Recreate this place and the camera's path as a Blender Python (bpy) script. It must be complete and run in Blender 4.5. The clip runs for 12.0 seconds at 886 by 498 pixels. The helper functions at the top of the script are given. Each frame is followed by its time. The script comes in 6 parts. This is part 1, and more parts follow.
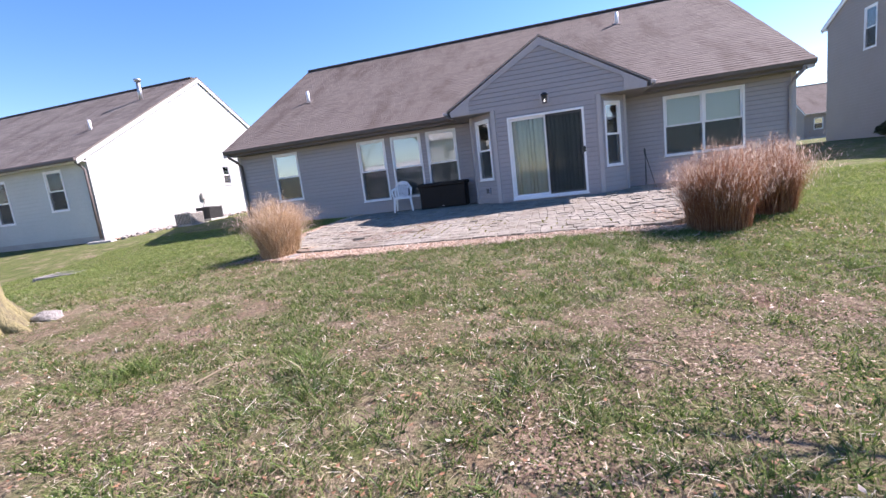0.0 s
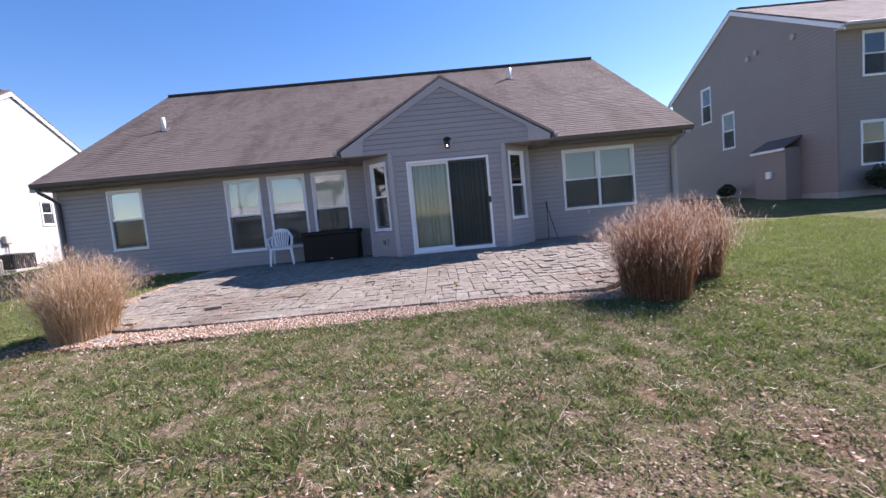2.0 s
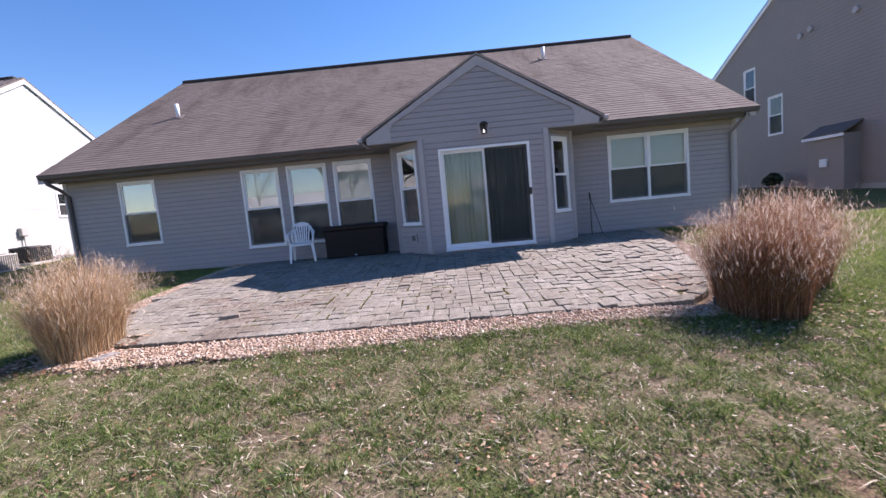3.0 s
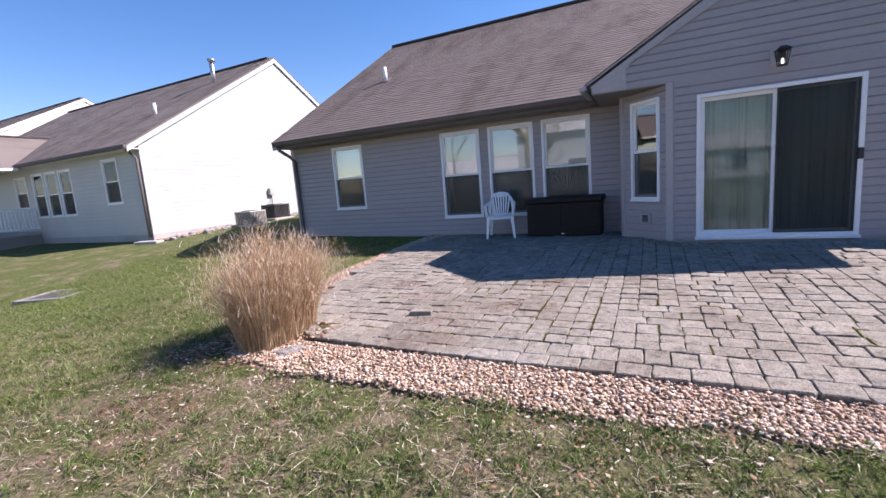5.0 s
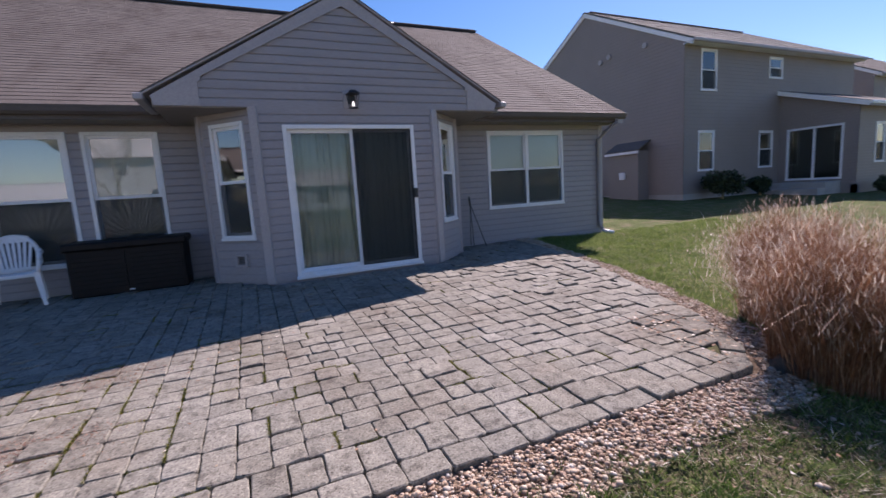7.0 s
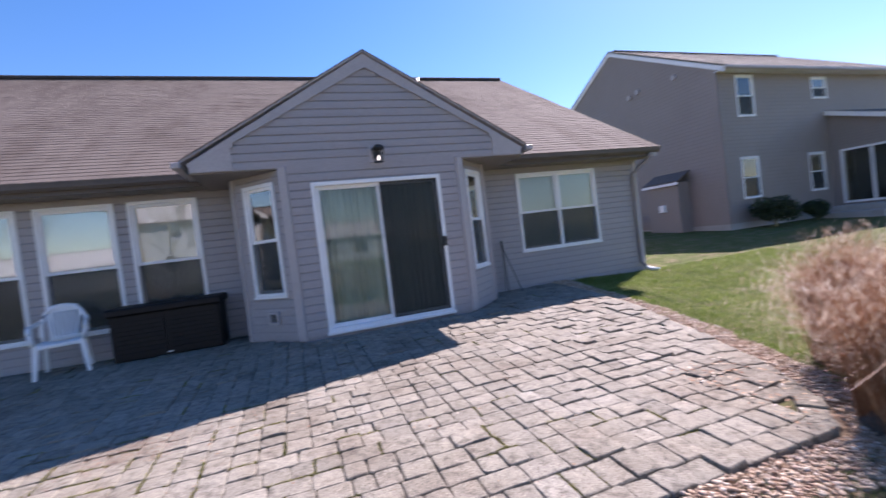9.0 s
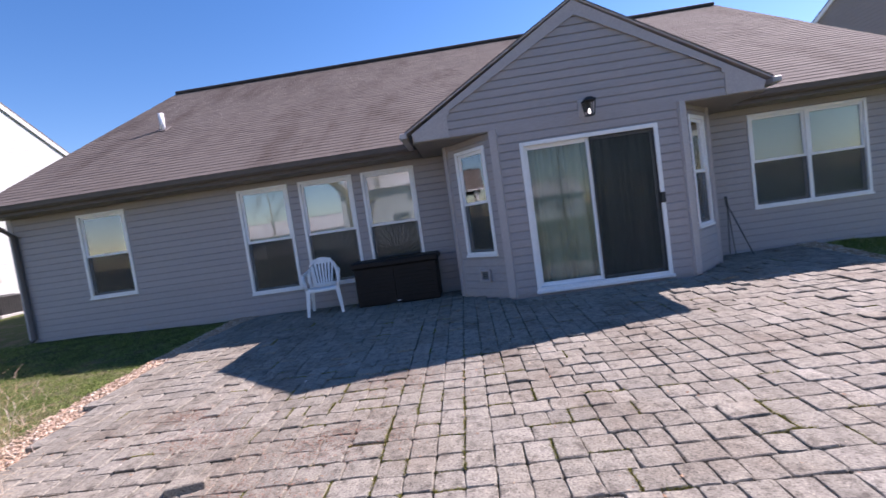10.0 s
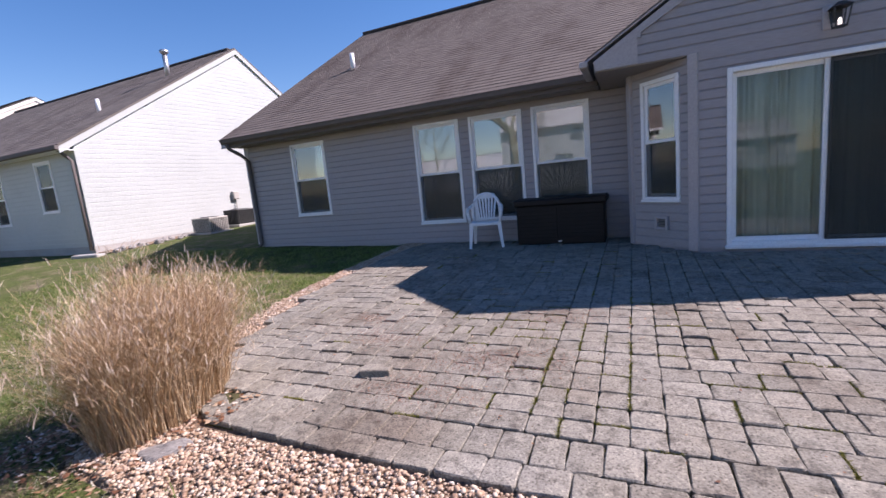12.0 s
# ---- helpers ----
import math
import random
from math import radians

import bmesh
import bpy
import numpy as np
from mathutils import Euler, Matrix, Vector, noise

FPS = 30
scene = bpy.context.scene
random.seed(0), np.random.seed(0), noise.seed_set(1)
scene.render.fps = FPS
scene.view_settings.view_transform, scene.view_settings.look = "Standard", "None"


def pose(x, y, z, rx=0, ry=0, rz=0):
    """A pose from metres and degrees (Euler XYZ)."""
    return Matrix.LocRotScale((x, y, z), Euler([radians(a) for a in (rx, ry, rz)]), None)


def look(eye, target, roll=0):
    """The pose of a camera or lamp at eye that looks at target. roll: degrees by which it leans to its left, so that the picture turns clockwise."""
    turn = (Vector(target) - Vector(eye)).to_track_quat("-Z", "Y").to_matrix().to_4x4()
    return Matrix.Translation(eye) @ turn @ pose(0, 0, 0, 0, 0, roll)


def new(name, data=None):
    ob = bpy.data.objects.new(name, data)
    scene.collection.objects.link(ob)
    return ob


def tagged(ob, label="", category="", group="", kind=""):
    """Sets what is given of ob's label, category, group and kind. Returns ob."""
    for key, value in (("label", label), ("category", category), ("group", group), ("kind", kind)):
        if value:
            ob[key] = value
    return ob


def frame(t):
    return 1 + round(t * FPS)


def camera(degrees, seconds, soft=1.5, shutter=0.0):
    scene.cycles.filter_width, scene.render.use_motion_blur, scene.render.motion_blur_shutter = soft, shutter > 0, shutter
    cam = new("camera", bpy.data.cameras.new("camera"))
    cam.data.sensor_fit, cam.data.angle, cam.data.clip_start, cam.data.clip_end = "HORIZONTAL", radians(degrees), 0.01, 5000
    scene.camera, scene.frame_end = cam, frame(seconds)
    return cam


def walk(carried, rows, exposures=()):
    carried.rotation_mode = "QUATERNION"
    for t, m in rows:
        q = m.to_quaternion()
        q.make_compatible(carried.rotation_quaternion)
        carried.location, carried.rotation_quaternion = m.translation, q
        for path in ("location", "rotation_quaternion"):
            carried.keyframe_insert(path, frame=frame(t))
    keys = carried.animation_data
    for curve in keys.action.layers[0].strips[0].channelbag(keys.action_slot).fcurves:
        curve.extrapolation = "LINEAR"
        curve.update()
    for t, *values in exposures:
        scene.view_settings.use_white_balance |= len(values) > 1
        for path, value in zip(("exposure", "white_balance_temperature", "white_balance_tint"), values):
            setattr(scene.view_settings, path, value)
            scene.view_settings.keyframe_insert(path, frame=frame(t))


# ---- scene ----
cam = camera(91.1, 12.0, 1.5, 0.18)
PATH = [
    (0, (0.034, -11.298, 0.735), (-0.47, -9.387, 0.429), -6.9),
    (0.5, (0.005, -11.06, 0.743), (-0.308, -9.111, 0.425), -4.4),
    (1, (-0.064, -10.656, 0.823), (-0.051, -8.667, 0.606), -4.6),
    (1.5, (-0.188, -10.215, 0.831), (-0.241, -8.218, 0.736), -3.2),
    (2, (-0.34, -9.783, 0.869), (-0.326, -7.789, 0.709), -5.3),
    (2.5, (-0.546, -9.335, 0.934), (-0.546, -7.345, 0.741), -5.5),
    (4.5, (-1.28, -7.709, 1.078), (-1.934, -5.838, 0.812), -4.0),
    (5, (-1.492, -7.365, 1.112), (-2.361, -5.587, 0.821), -4.5),
    (5.5, (-1.579, -7.057, 1.152), (-2.392, -5.238, 0.975), -3.6),
    (6, (-1.525, -6.66, 1.127), (-1.911, -4.705, 0.955), -2.3),
    (6.5, (-1.424, -6.38, 1.115), (-1.137, -4.414, 0.888), -1.8),
    (7, (-1.408, -6.202, 1.117), (-0.62, -4.383, 0.847), -3.6),
    (7.2, (-1.384, -6.17, 1.128), (-0.496, -4.399, 0.853), -4.0),
    (8.8, (-1.168, -6.086, 1.134), (-0.233, -4.319, 1.084), -6.1),
    (9, (-1.231, -6.08, 1.158), (-0.585, -4.188, 1.103), -6.9),
    (9.5, (-1.473, -6.017, 1.155), (-1.358, -4.021, 1.135), -7.1),
    (10, (-1.77, -6.013, 1.185), (-1.89, -4.021, 1.062), -8.1),
    (10.5, (-1.948, -6.059, 1.209), (-2.532, -4.148, 1.142), -6.6),
    (11, (-2.03, -6.088, 1.181), (-2.879, -4.286, 0.997), -6.2),
    (11.5, (-2.028, -6.099, 1.148), (-2.969, -4.367, 0.805), -5.1),
    (12, (-1.908, -6.064, 1.127), (-2.719, -4.261, 0.825), -5.5),
]
walk(cam, [(t, look(eye, target, roll)) for t, eye, target, roll in PATH],
     [(t, e + 0.16, 6350, 29) for t, e in ((0.0, 1.48), (0.5, 1.3), (1.5, 1.17), (2.5, 1.08), (4.5, 1.15), (5.5, 0.86), (6.5, 0.58), (7.0, 0.66), (7.3, 0.74), (8.7, 1.32), (9.0, 1.24), (9.5, 1.12), (10.0, 1.06), (10.5, 1.12), (11.0, 1.16), (11.5, 0.95), (12.0, 0.81))])

# ---- light ----
SUN_DIR = Vector((0.862, 0.588, 1.0)).normalized()
SUN_EL, SUN_AZ = math.asin(SUN_DIR.z), math.atan2(SUN_DIR.x, SUN_DIR.y)
world = bpy.data.worlds.new("sky")
scene.world = world
world.use_nodes = True
wn = world.node_tree
sky = wn.nodes.new("ShaderNodeTexSky")
sky.sky_type, sky.sun_disc = "NISHITA", False
sky.sun_elevation, sky.sun_rotation = SUN_EL, SUN_AZ
sky.altitude, sky.air_density, sky.dust_density, sky.ozone_density = 300.0, 1.1, 0.2, 1.8
wn.nodes["Background"].inputs[1].default_value = 0.078
tone = wn.nodes.new("ShaderNodeHueSaturation")
tone.inputs["Saturation"].default_value, tone.inputs["Hue"].default_value = 1.32, 0.503
wn.links.new(sky.outputs[0], tone.inputs["Color"])
wn.links.new(tone.outputs[0], wn.nodes["Background"].inputs[0])
sun = new("sun", bpy.data.lights.new("sun", "SUN"))
sun.data.energy, sun.data.angle, sun.data.color = 5.0, radians(0.5), (1.0, 0.94, 0.87)
sun.matrix_world = look(SUN_DIR * 50, (0, 0, 0))


# ---- materials ----
def nodes(name, rough=0.6, metal=0.0, spec=0.5):
    m = bpy.data.materials.new(name)
    m.use_nodes = True
    b = m.node_tree.nodes["Principled BSDF"]
    b.inputs["Roughness"].default_value, b.inputs["Metallic"].default_value = rough, metal
    b.inputs["Specular IOR Level"].default_value = spec
    return m, m.node_tree, b


def add(nt, kind, **sockets):
    n = nt.nodes.new(kind)
    for key, value in sockets.items():
        n.inputs[key.replace("_", " ")].default_value = value
    return n


def noise_at(nt, scale, detail=4.0, rough=0.6, stretch=None):
    co = nt.nodes.new("ShaderNodeTexCoord")
    n = add(nt, "ShaderNodeTexNoise", Scale=scale, Detail=detail, Roughness=rough)
    if stretch:
        mp = nt.nodes.new("ShaderNodeMapping")
        mp.inputs["Scale"].default_value = stretch
        nt.links.new(co.outputs["Object"], mp.inputs[0])
        nt.links.new(mp.outputs[0], n.inputs["Vector"])
    else:
        nt.links.new(co.outputs["Object"], n.inputs["Vector"])
    return n.outputs[0]


def ramp(nt, fac, stops):
    r = nt.nodes.new("ShaderNodeValToRGB")
    e = r.color_ramp.elements
    while len(e) < len(stops):
        e.new(0.5)
    for el, (p, c) in zip(e, stops):
        el.position, el.color = p, (*c, 1) if len(c) == 3 else c
    nt.links.new(fac, r.inputs[0])
    return r.outputs[0]


def mix(nt, fac, a, b, mode="MIX"):
    m = nt.nodes.new("ShaderNodeMix")
    m.data_type, m.blend_type = "RGBA", mode
    for sock, v in ((m.inputs[0], fac), (m.inputs[6], a), (m.inputs[7], b)):
        if isinstance(v, bpy.types.NodeSocket):
            nt.links.new(v, sock)
        else:
            sock.default_value = v if isinstance(v, float) else (*v, 1)
    return m.outputs[2]


def bump(nt, bsdf, height, strength=0.3, dist=0.01):
    n = add(nt, "ShaderNodeBump", Strength=strength, Distance=dist)
    nt.links.new(height, n.inputs["Height"])
    nt.links.new(n.outputs[0], bsdf.inputs["Normal"])


def grainy(name, lo, hi, scale=6.0, fine=80.0, rough=0.6, strength=0.2, metal=0.0, island=0.0, per_object=0.0, spec=0.5, stretch=None, dist=0.004):
    """Two scales of colour variation between lo and hi, fine relief, and a random shift for each island or object."""
    m, nt, b = nodes(name, rough, metal, spec)
    big, small = noise_at(nt, scale, stretch=stretch), noise_at(nt, fine, 3.0, stretch=stretch)
    c = mix(nt, ramp(nt, big, ((0.3, (0, 0, 0)), (0.7, (1, 1, 1)))), lo, hi)
    c = mix(nt, 0.35, c, ramp(nt, small, ((0.3, tuple(v * 0.7 for v in lo)), (0.7, tuple(min(1, v * 1.25) for v in hi)))))
    if island or per_object:
        src = nt.nodes.new("ShaderNodeNewGeometry").outputs["Random Per Island"] if island else nt.nodes.new("ShaderNodeObjectInfo").outputs["Random"]
        k = island or per_object
        c = mix(nt, 1.0, c, ramp(nt, src, ((0.0, (1 - k,) * 3), (1.0, (1 + k,) * 3 if k < 0.001 else (1, 1, 1)))), "MULTIPLY")
    nt.links.new(c, b.inputs["Base Color"])
    bump(nt, b, small, strength, dist)
    return m


def picked(name, stops, rough=0.7, strength=0.3, fine=60.0, spec=0.3, through_light=0.0):
    """A colour picked for each island from a ramp, with fine grain."""
    m, nt, b = nodes(name, rough, 0.0, spec)
    rnd = nt.nodes.new("ShaderNodeNewGeometry").outputs["Random Per Island"]
    small = noise_at(nt, fine, 3.0)
    c = mix(nt, 0.3, ramp(nt, rnd, stops), ramp(nt, small, ((0.3, (0.35, 0.35, 0.35)), (0.7, (1, 1, 1)))), "MULTIPLY")
    nt.links.new(c, b.inputs["Base Color"])
    bump(nt, b, small, strength, 0.003)
    if through_light:
        tl = nt.nodes.new("ShaderNodeBsdfTranslucent")
        ms = add(nt, "ShaderNodeMixShader", Fac=through_light)
        nt.links.new(c, tl.inputs[0])
        nt.links.new(b.outputs[0], ms.inputs[1])
        nt.links.new(tl.outputs[0], ms.inputs[2])
        nt.links.new(ms.outputs[0], nt.nodes["Material Output"].inputs[0])
    return m


def glassy(name, tint=(0.8, 0.85, 0.84), gain=2.4, rough=0.0):
    m = bpy.data.materials.new(name)
    m.use_nodes = True
    nt = m.node_tree
    nt.nodes.remove(nt.nodes["Principled BSDF"])
    fr = add(nt, "ShaderNodeFresnel", IOR=1.5)
    k = nt.nodes.new("ShaderNodeMath")
    k.operation, k.use_clamp = "MULTIPLY", True
    k.inputs[1].default_value = gain
    tr, gl, ms = nt.nodes.new("ShaderNodeBsdfTransparent"), nt.nodes.new("ShaderNodeBsdfGlossy"), nt.nodes.new("ShaderNodeMixShader")
    tr.inputs[0].default_value, gl.inputs["Roughness"].default_value = (*tint, 1), rough
    nz = noise_at(nt, 1.1, 1.0)
    bp = add(nt, "ShaderNodeBump", Strength=0.02, Distance=0.02)
    nt.links.new(nz, bp.inputs["Height"])
    nt.links.new(bp.outputs[0], gl.inputs["Normal"])
    nt.links.new(fr.outputs[0], k.inputs[0])
    nt.links.new(k.outputs[0], ms.inputs[0])
    nt.links.new(tr.outputs[0], ms.inputs[1])
    nt.links.new(gl.outputs[0], ms.inputs[2])
    nt.links.new(ms.outputs[0], nt.nodes["Material Output"].inputs[0])
    return m


def mesh_screen(name, cover, colour):
    m, nt, b = nodes(name, 0.8)
    b.inputs["Base Color"].default_value = (*colour, 1)
    tr, ms = nt.nodes.new("ShaderNodeBsdfTransparent"), add(nt, "ShaderNodeMixShader", Fac=cover)
    nt.links.new(tr.outputs[0], ms.inputs[1])
    nt.links.new(b.outputs[0], ms.inputs[2])
    nt.links.new(ms.outputs[0], nt.nodes["Material Output"].inputs[0])
    return m


def shingle_mat(name, lo, hi):
    m, nt, b = nodes(name, 0.95, 0.0, 0.2)
    rnd = nt.nodes.new("ShaderNodeNewGeometry").outputs["Random Per Island"]
    tab = ramp(nt, rnd, ((0.0, lo), (0.45, tuple((a + c) / 2 for a, c in zip(lo, hi))), (1.0, hi)))
    streak = noise_at(nt, 0.8, 5.0, 0.65, (1.6, 0.5, 0.5))
    c = mix(nt, 1.0, tab, ramp(nt, streak, ((0.32, (0.66, 0.62, 0.6)), (0.5, (0.95, 0.94, 0.93)), (0.7, (1.0, 1.0, 1.0)))), "MULTIPLY")
    grit = noise_at(nt, 160.0, 2.0)
    c = mix(nt, 0.5, c, ramp(nt, grit, ((0.35, (0.4, 0.4, 0.4)), (0.65, (1, 1, 1)))), "MULTIPLY")
    nt.links.new(c, b.inputs["Base Color"])
    bump(nt, b, grit, 0.4, 0.004)
    return m


def paver_mat():
    m, nt, b = nodes("tumbled_concrete", 0.9, 0.0, 0.25)
    obj = nt.nodes.new("ShaderNodeObjectInfo").outputs["Random"]
    isl = nt.nodes.new("ShaderNodeNewGeometry").outputs["Random Per Island"]
    geo = nt.nodes.new("ShaderNodeNewGeometry").outputs["Position"]
    both = nt.nodes.new("ShaderNodeMath")
    both.operation = "ADD"
    nt.links.new(obj, both.inputs[0])
    nt.links.new(isl, both.inputs[1])
    fr = nt.nodes.new("ShaderNodeMath")
    fr.operation = "FRACT"
    nt.links.new(both.outputs[0], fr.inputs[0])
    base = ramp(nt, fr.outputs[0], ((0.0, (0.222, 0.208, 0.18)), (0.4, (0.255, 0.24, 0.207)), (0.75, (0.268, 0.25, 0.215)), (1.0, (0.3, 0.283, 0.247))))
    def world_noise(scale, detail):
        n = add(nt, "ShaderNodeTexNoise", Scale=scale, Detail=detail, Roughness=0.65)
        nt.links.new(geo, n.inputs["Vector"])
        return n.outputs[0]
    stain = world_noise(1.3, 5.0)
    c = mix(nt, 1.0, base, ramp(nt, stain, ((0.3, (0.66, 0.59, 0.54)), (0.5, (0.95, 0.93, 0.89)), (0.7, (1, 1, 1)))), "MULTIPLY")
    spot = world_noise(14.0, 6.0)
    c = mix(nt, 1.0, c, ramp(nt, spot, ((0.3, (0.45, 0.43, 0.42)), (0.5, (1, 1, 1)), (0.68, (1.08, 1.08, 1.06)))), "MULTIPLY")
    grit = world_noise(85.0, 4.0)
    c = mix(nt, 0.9, c, ramp(nt, grit, ((0.33, (0.22, 0.21, 0.2)), (0.46, (0.85, 0.85, 0.85)), (0.6, (1.05, 1.05, 1.04)), (0.7, (1.8, 1.8, 1.7)))), "MULTIPLY")
    nt.links.new(c, b.inputs["Base Color"])
    bump(nt, b, mix(nt, 0.5, spot, grit), 0.7, 0.008)
    return m


def lawn_mat():
    m, nt, b = nodes("lawn_soil", 1.0, 0.0, 0.1)
    big, mid, small = noise_at(nt, 0.55, 6.0, 0.65), noise_at(nt, 2.4, 5.0, 0.7), noise_at(nt, 38.0, 5.0, 0.8)
    speck = ramp(nt, small, ((0.36, (0, 0, 0)), (0.62, (1, 1, 1))))
    green = mix(nt, speck, (0.024, 0.036, 0.011), (0.13, 0.155, 0.05))
    straw = mix(nt, speck, (0.075, 0.055, 0.036), (0.28, 0.225, 0.155))
    soil = mix(nt, speck, (0.07, 0.04, 0.028), (0.24, 0.15, 0.105))
    # the back lawn is worn and dormant; beside the houses it is green
    xyz = nt.nodes.new("ShaderNodeSeparateXYZ")
    nt.links.new(nt.nodes.new("ShaderNodeTexCoord").outputs["Object"], xyz.inputs[0])
    def band(sock, lo, hi):
        r = nt.nodes.new("ShaderNodeMapRange")
        r.interpolation_type = "SMOOTHSTEP"
        r.inputs["From Min"].default_value, r.inputs["From Max"].default_value = lo, hi
        nt.links.new(sock, r.inputs["Value"])
        return r.outputs[0]
    lush = nt.nodes.new("ShaderNodeMath")
    lush.operation = "MAXIMUM"
    nt.links.new(band(xyz.outputs[0], 2.0, 6.5), lush.inputs[0])
    nt.links.new(band(xyz.outputs[1], -6.0, -3.0), lush.inputs[1])
    worn = nt.nodes.new("ShaderNodeMath")
    worn.operation, worn.use_clamp = "MULTIPLY_ADD", True
    nt.links.new(lush.outputs[0], worn.inputs[0])
    worn.inputs[1].default_value = -0.1
    nt.links.new(mid, worn.inputs[2])
    c = mix(nt, ramp(nt, worn.outputs[0], ((0.39, (0, 0, 0)), (0.6, (1, 1, 1)))), green, straw)
    bare = nt.nodes.new("ShaderNodeMath")
    bare.operation, bare.use_clamp = "MULTIPLY_ADD", True
    nt.links.new(lush.outputs[0], bare.inputs[0])
    bare.inputs[1].default_value = -0.25
    nt.links.new(big, bare.inputs[2])
    c = mix(nt, ramp(nt, bare.outputs[0], ((0.57, (0, 0, 0)), (0.67, (0.85, 0.85, 0.85)))), c, soil)
    nt.links.new(c, b.inputs["Base Color"])
    bump(nt, b, small, 0.8, 0.03)
    return m


TAUPE = grainy("taupe_vinyl", (0.298, 0.272, 0.278), (0.336, 0.307, 0.313), 1.2, 40.0, 0.5, 0.12, stretch=(0.3, 0.3, 4.0))
TAUPE_TRIM = grainy("taupe_trim", (0.365, 0.331, 0.333), (0.4, 0.364, 0.366), 2.0, 50.0, 0.45, 0.08)
WHITE_SIDING = grainy("white_vinyl_siding", (0.395, 0.415, 0.395), (0.445, 0.465, 0.445), 0.9, 30.0, 0.5, 0.1)
CREAM = grainy("cream_vinyl_siding", (0.52, 0.48, 0.42), (0.6, 0.56, 0.5), 0.9, 30.0, 0.5, 0.1)
TAN = grainy("tan_vinyl_siding", (0.232, 0.194, 0.176), (0.268, 0.224, 0.203), 0.8, 30.0, 0.55, 0.1)
WHITE = grainy("white_vinyl_frame", (0.74, 0.74, 0.75), (0.82, 0.82, 0.83), 3.0, 60.0, 0.35, 0.05)
GUTTER = grainy("bronze_aluminium", (0.12, 0.105, 0.1), (0.15, 0.13, 0.122), 2.0, 60.0, 0.75, 0.05, spec=0.15)
SOFFIT = grainy("soffit_vinyl", (0.2, 0.175, 0.155), (0.24, 0.21, 0.19), 3.0, 60.0, 0.6, 0.05)
SHINGLE = shingle_mat("weathered_shingle", (0.148, 0.126, 0.112), (0.18, 0.153, 0.136))
SHINGLE_PALE = shingle_mat("pale_shingle", (0.5, 0.49, 0.48), (0.6, 0.59, 0.58))
SHINGLE_TAUPE = shingle_mat("taupe_shingle", (0.21, 0.195, 0.18), (0.26, 0.245, 0.228))
SHINGLE_GREY = shingle_mat("grey_shingle", (0.15, 0.132, 0.12), (0.2, 0.178, 0.16))
RIDGE = grainy("ridge_cap", (0.035, 0.03, 0.03), (0.06, 0.052, 0.05), 4.0, 90.0, 0.9, 0.3)
CONCRETE = grainy("poured_concrete", (0.3, 0.285, 0.265), (0.4, 0.385, 0.36), 2.0, 70.0, 0.9, 0.4)
GLASS = glassy("window_glass", gain=4.8, rough=0.03)
DULL_GLASS = glassy("dull_window_glass", gain=2.6, rough=0.02)
CLEAR_GLASS = glassy("clear_window_glass", gain=1.0)
# near-black copy of the room paint: the shade of neighbours' rooms put into colour
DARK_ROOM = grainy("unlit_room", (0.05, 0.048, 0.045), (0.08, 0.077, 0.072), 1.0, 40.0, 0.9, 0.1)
DOOR_GLASS = glassy("door_glass", (0.82, 0.86, 0.84), 1.3)
SCREEN = mesh_screen("insect_screen", 0.42, (0.06, 0.064, 0.062))
DOOR_SCREEN = mesh_screen("door_screen", 0.5, (0.02, 0.02, 0.018))
CURTAIN = grainy("sheer_curtain", (0.46, 0.5, 0.47), (0.56, 0.6, 0.57), 4.0, 120.0, 0.9, 0.1)
BLIND = grainy("white_blind", (0.8, 0.8, 0.79), (0.88, 0.88, 0.87), 4.0, 90.0, 0.7, 0.05)
ROOM = grainy("room_paint", (0.3, 0.29, 0.27), (0.36, 0.35, 0.33), 1.0, 40.0, 0.9, 0.1)
PAVER = paver_mat()
BEDDING = grainy("mossy_bedding", (0.05, 0.042, 0.032), (0.12, 0.12, 0.045), 1.4, 50.0, 1.0, 0.6, spec=0.1)
PEBBLE = picked("river_gravel", ((0.0, (0.25, 0.16, 0.105)), (0.25, (0.42, 0.29, 0.195)), (0.5, (0.53, 0.4, 0.285)), (0.7, (0.6, 0.5, 0.39)), (0.82, (0.36, 0.21, 0.135)), (1.0, (0.68, 0.61, 0.52))), 0.65, 0.3, 90.0)
GRAVEL_BED = grainy("gravel_bed", (0.12, 0.08, 0.055), (0.3, 0.22, 0.155), 14.0, 60.0, 1.0, 0.8, spec=0.1, dist=0.02)
LAWN = lawn_mat()
BLADE = picked("grass_blade", ((0.0, (0.032, 0.066, 0.013)), (0.35, (0.085, 0.15, 0.028)), (0.65, (0.15, 0.225, 0.048)), (0.9, (0.23, 0.28, 0.085)), (1.0, (0.45, 0.41, 0.25))), 0.55, 0.1, 30.0, 0.35, 0.42)
CRUMB = picked("leaf_crumb", ((0.0, (0.07, 0.045, 0.032)), (0.45, (0.17, 0.11, 0.078)), (0.85, (0.3, 0.22, 0.16)), (1.0, (0.5, 0.42, 0.33))), 0.8, 0.2, 50.0, 0.2, 0.1)
MOSS = picked("joint_moss", ((0.0, (0.07, 0.08, 0.012)), (0.5, (0.17, 0.17, 0.03)), (1.0, (0.3, 0.27, 0.07))), 0.9, 0.2, 50.0, 0.2, 0.1)
RED_CHAFF = picked("red_chaff", ((0.0, (0.13, 0.06, 0.04)), (0.6, (0.26, 0.13, 0.09)), (1.0, (0.42, 0.26, 0.19))), 0.8, 0.2, 50.0, 0.2, 0.1)
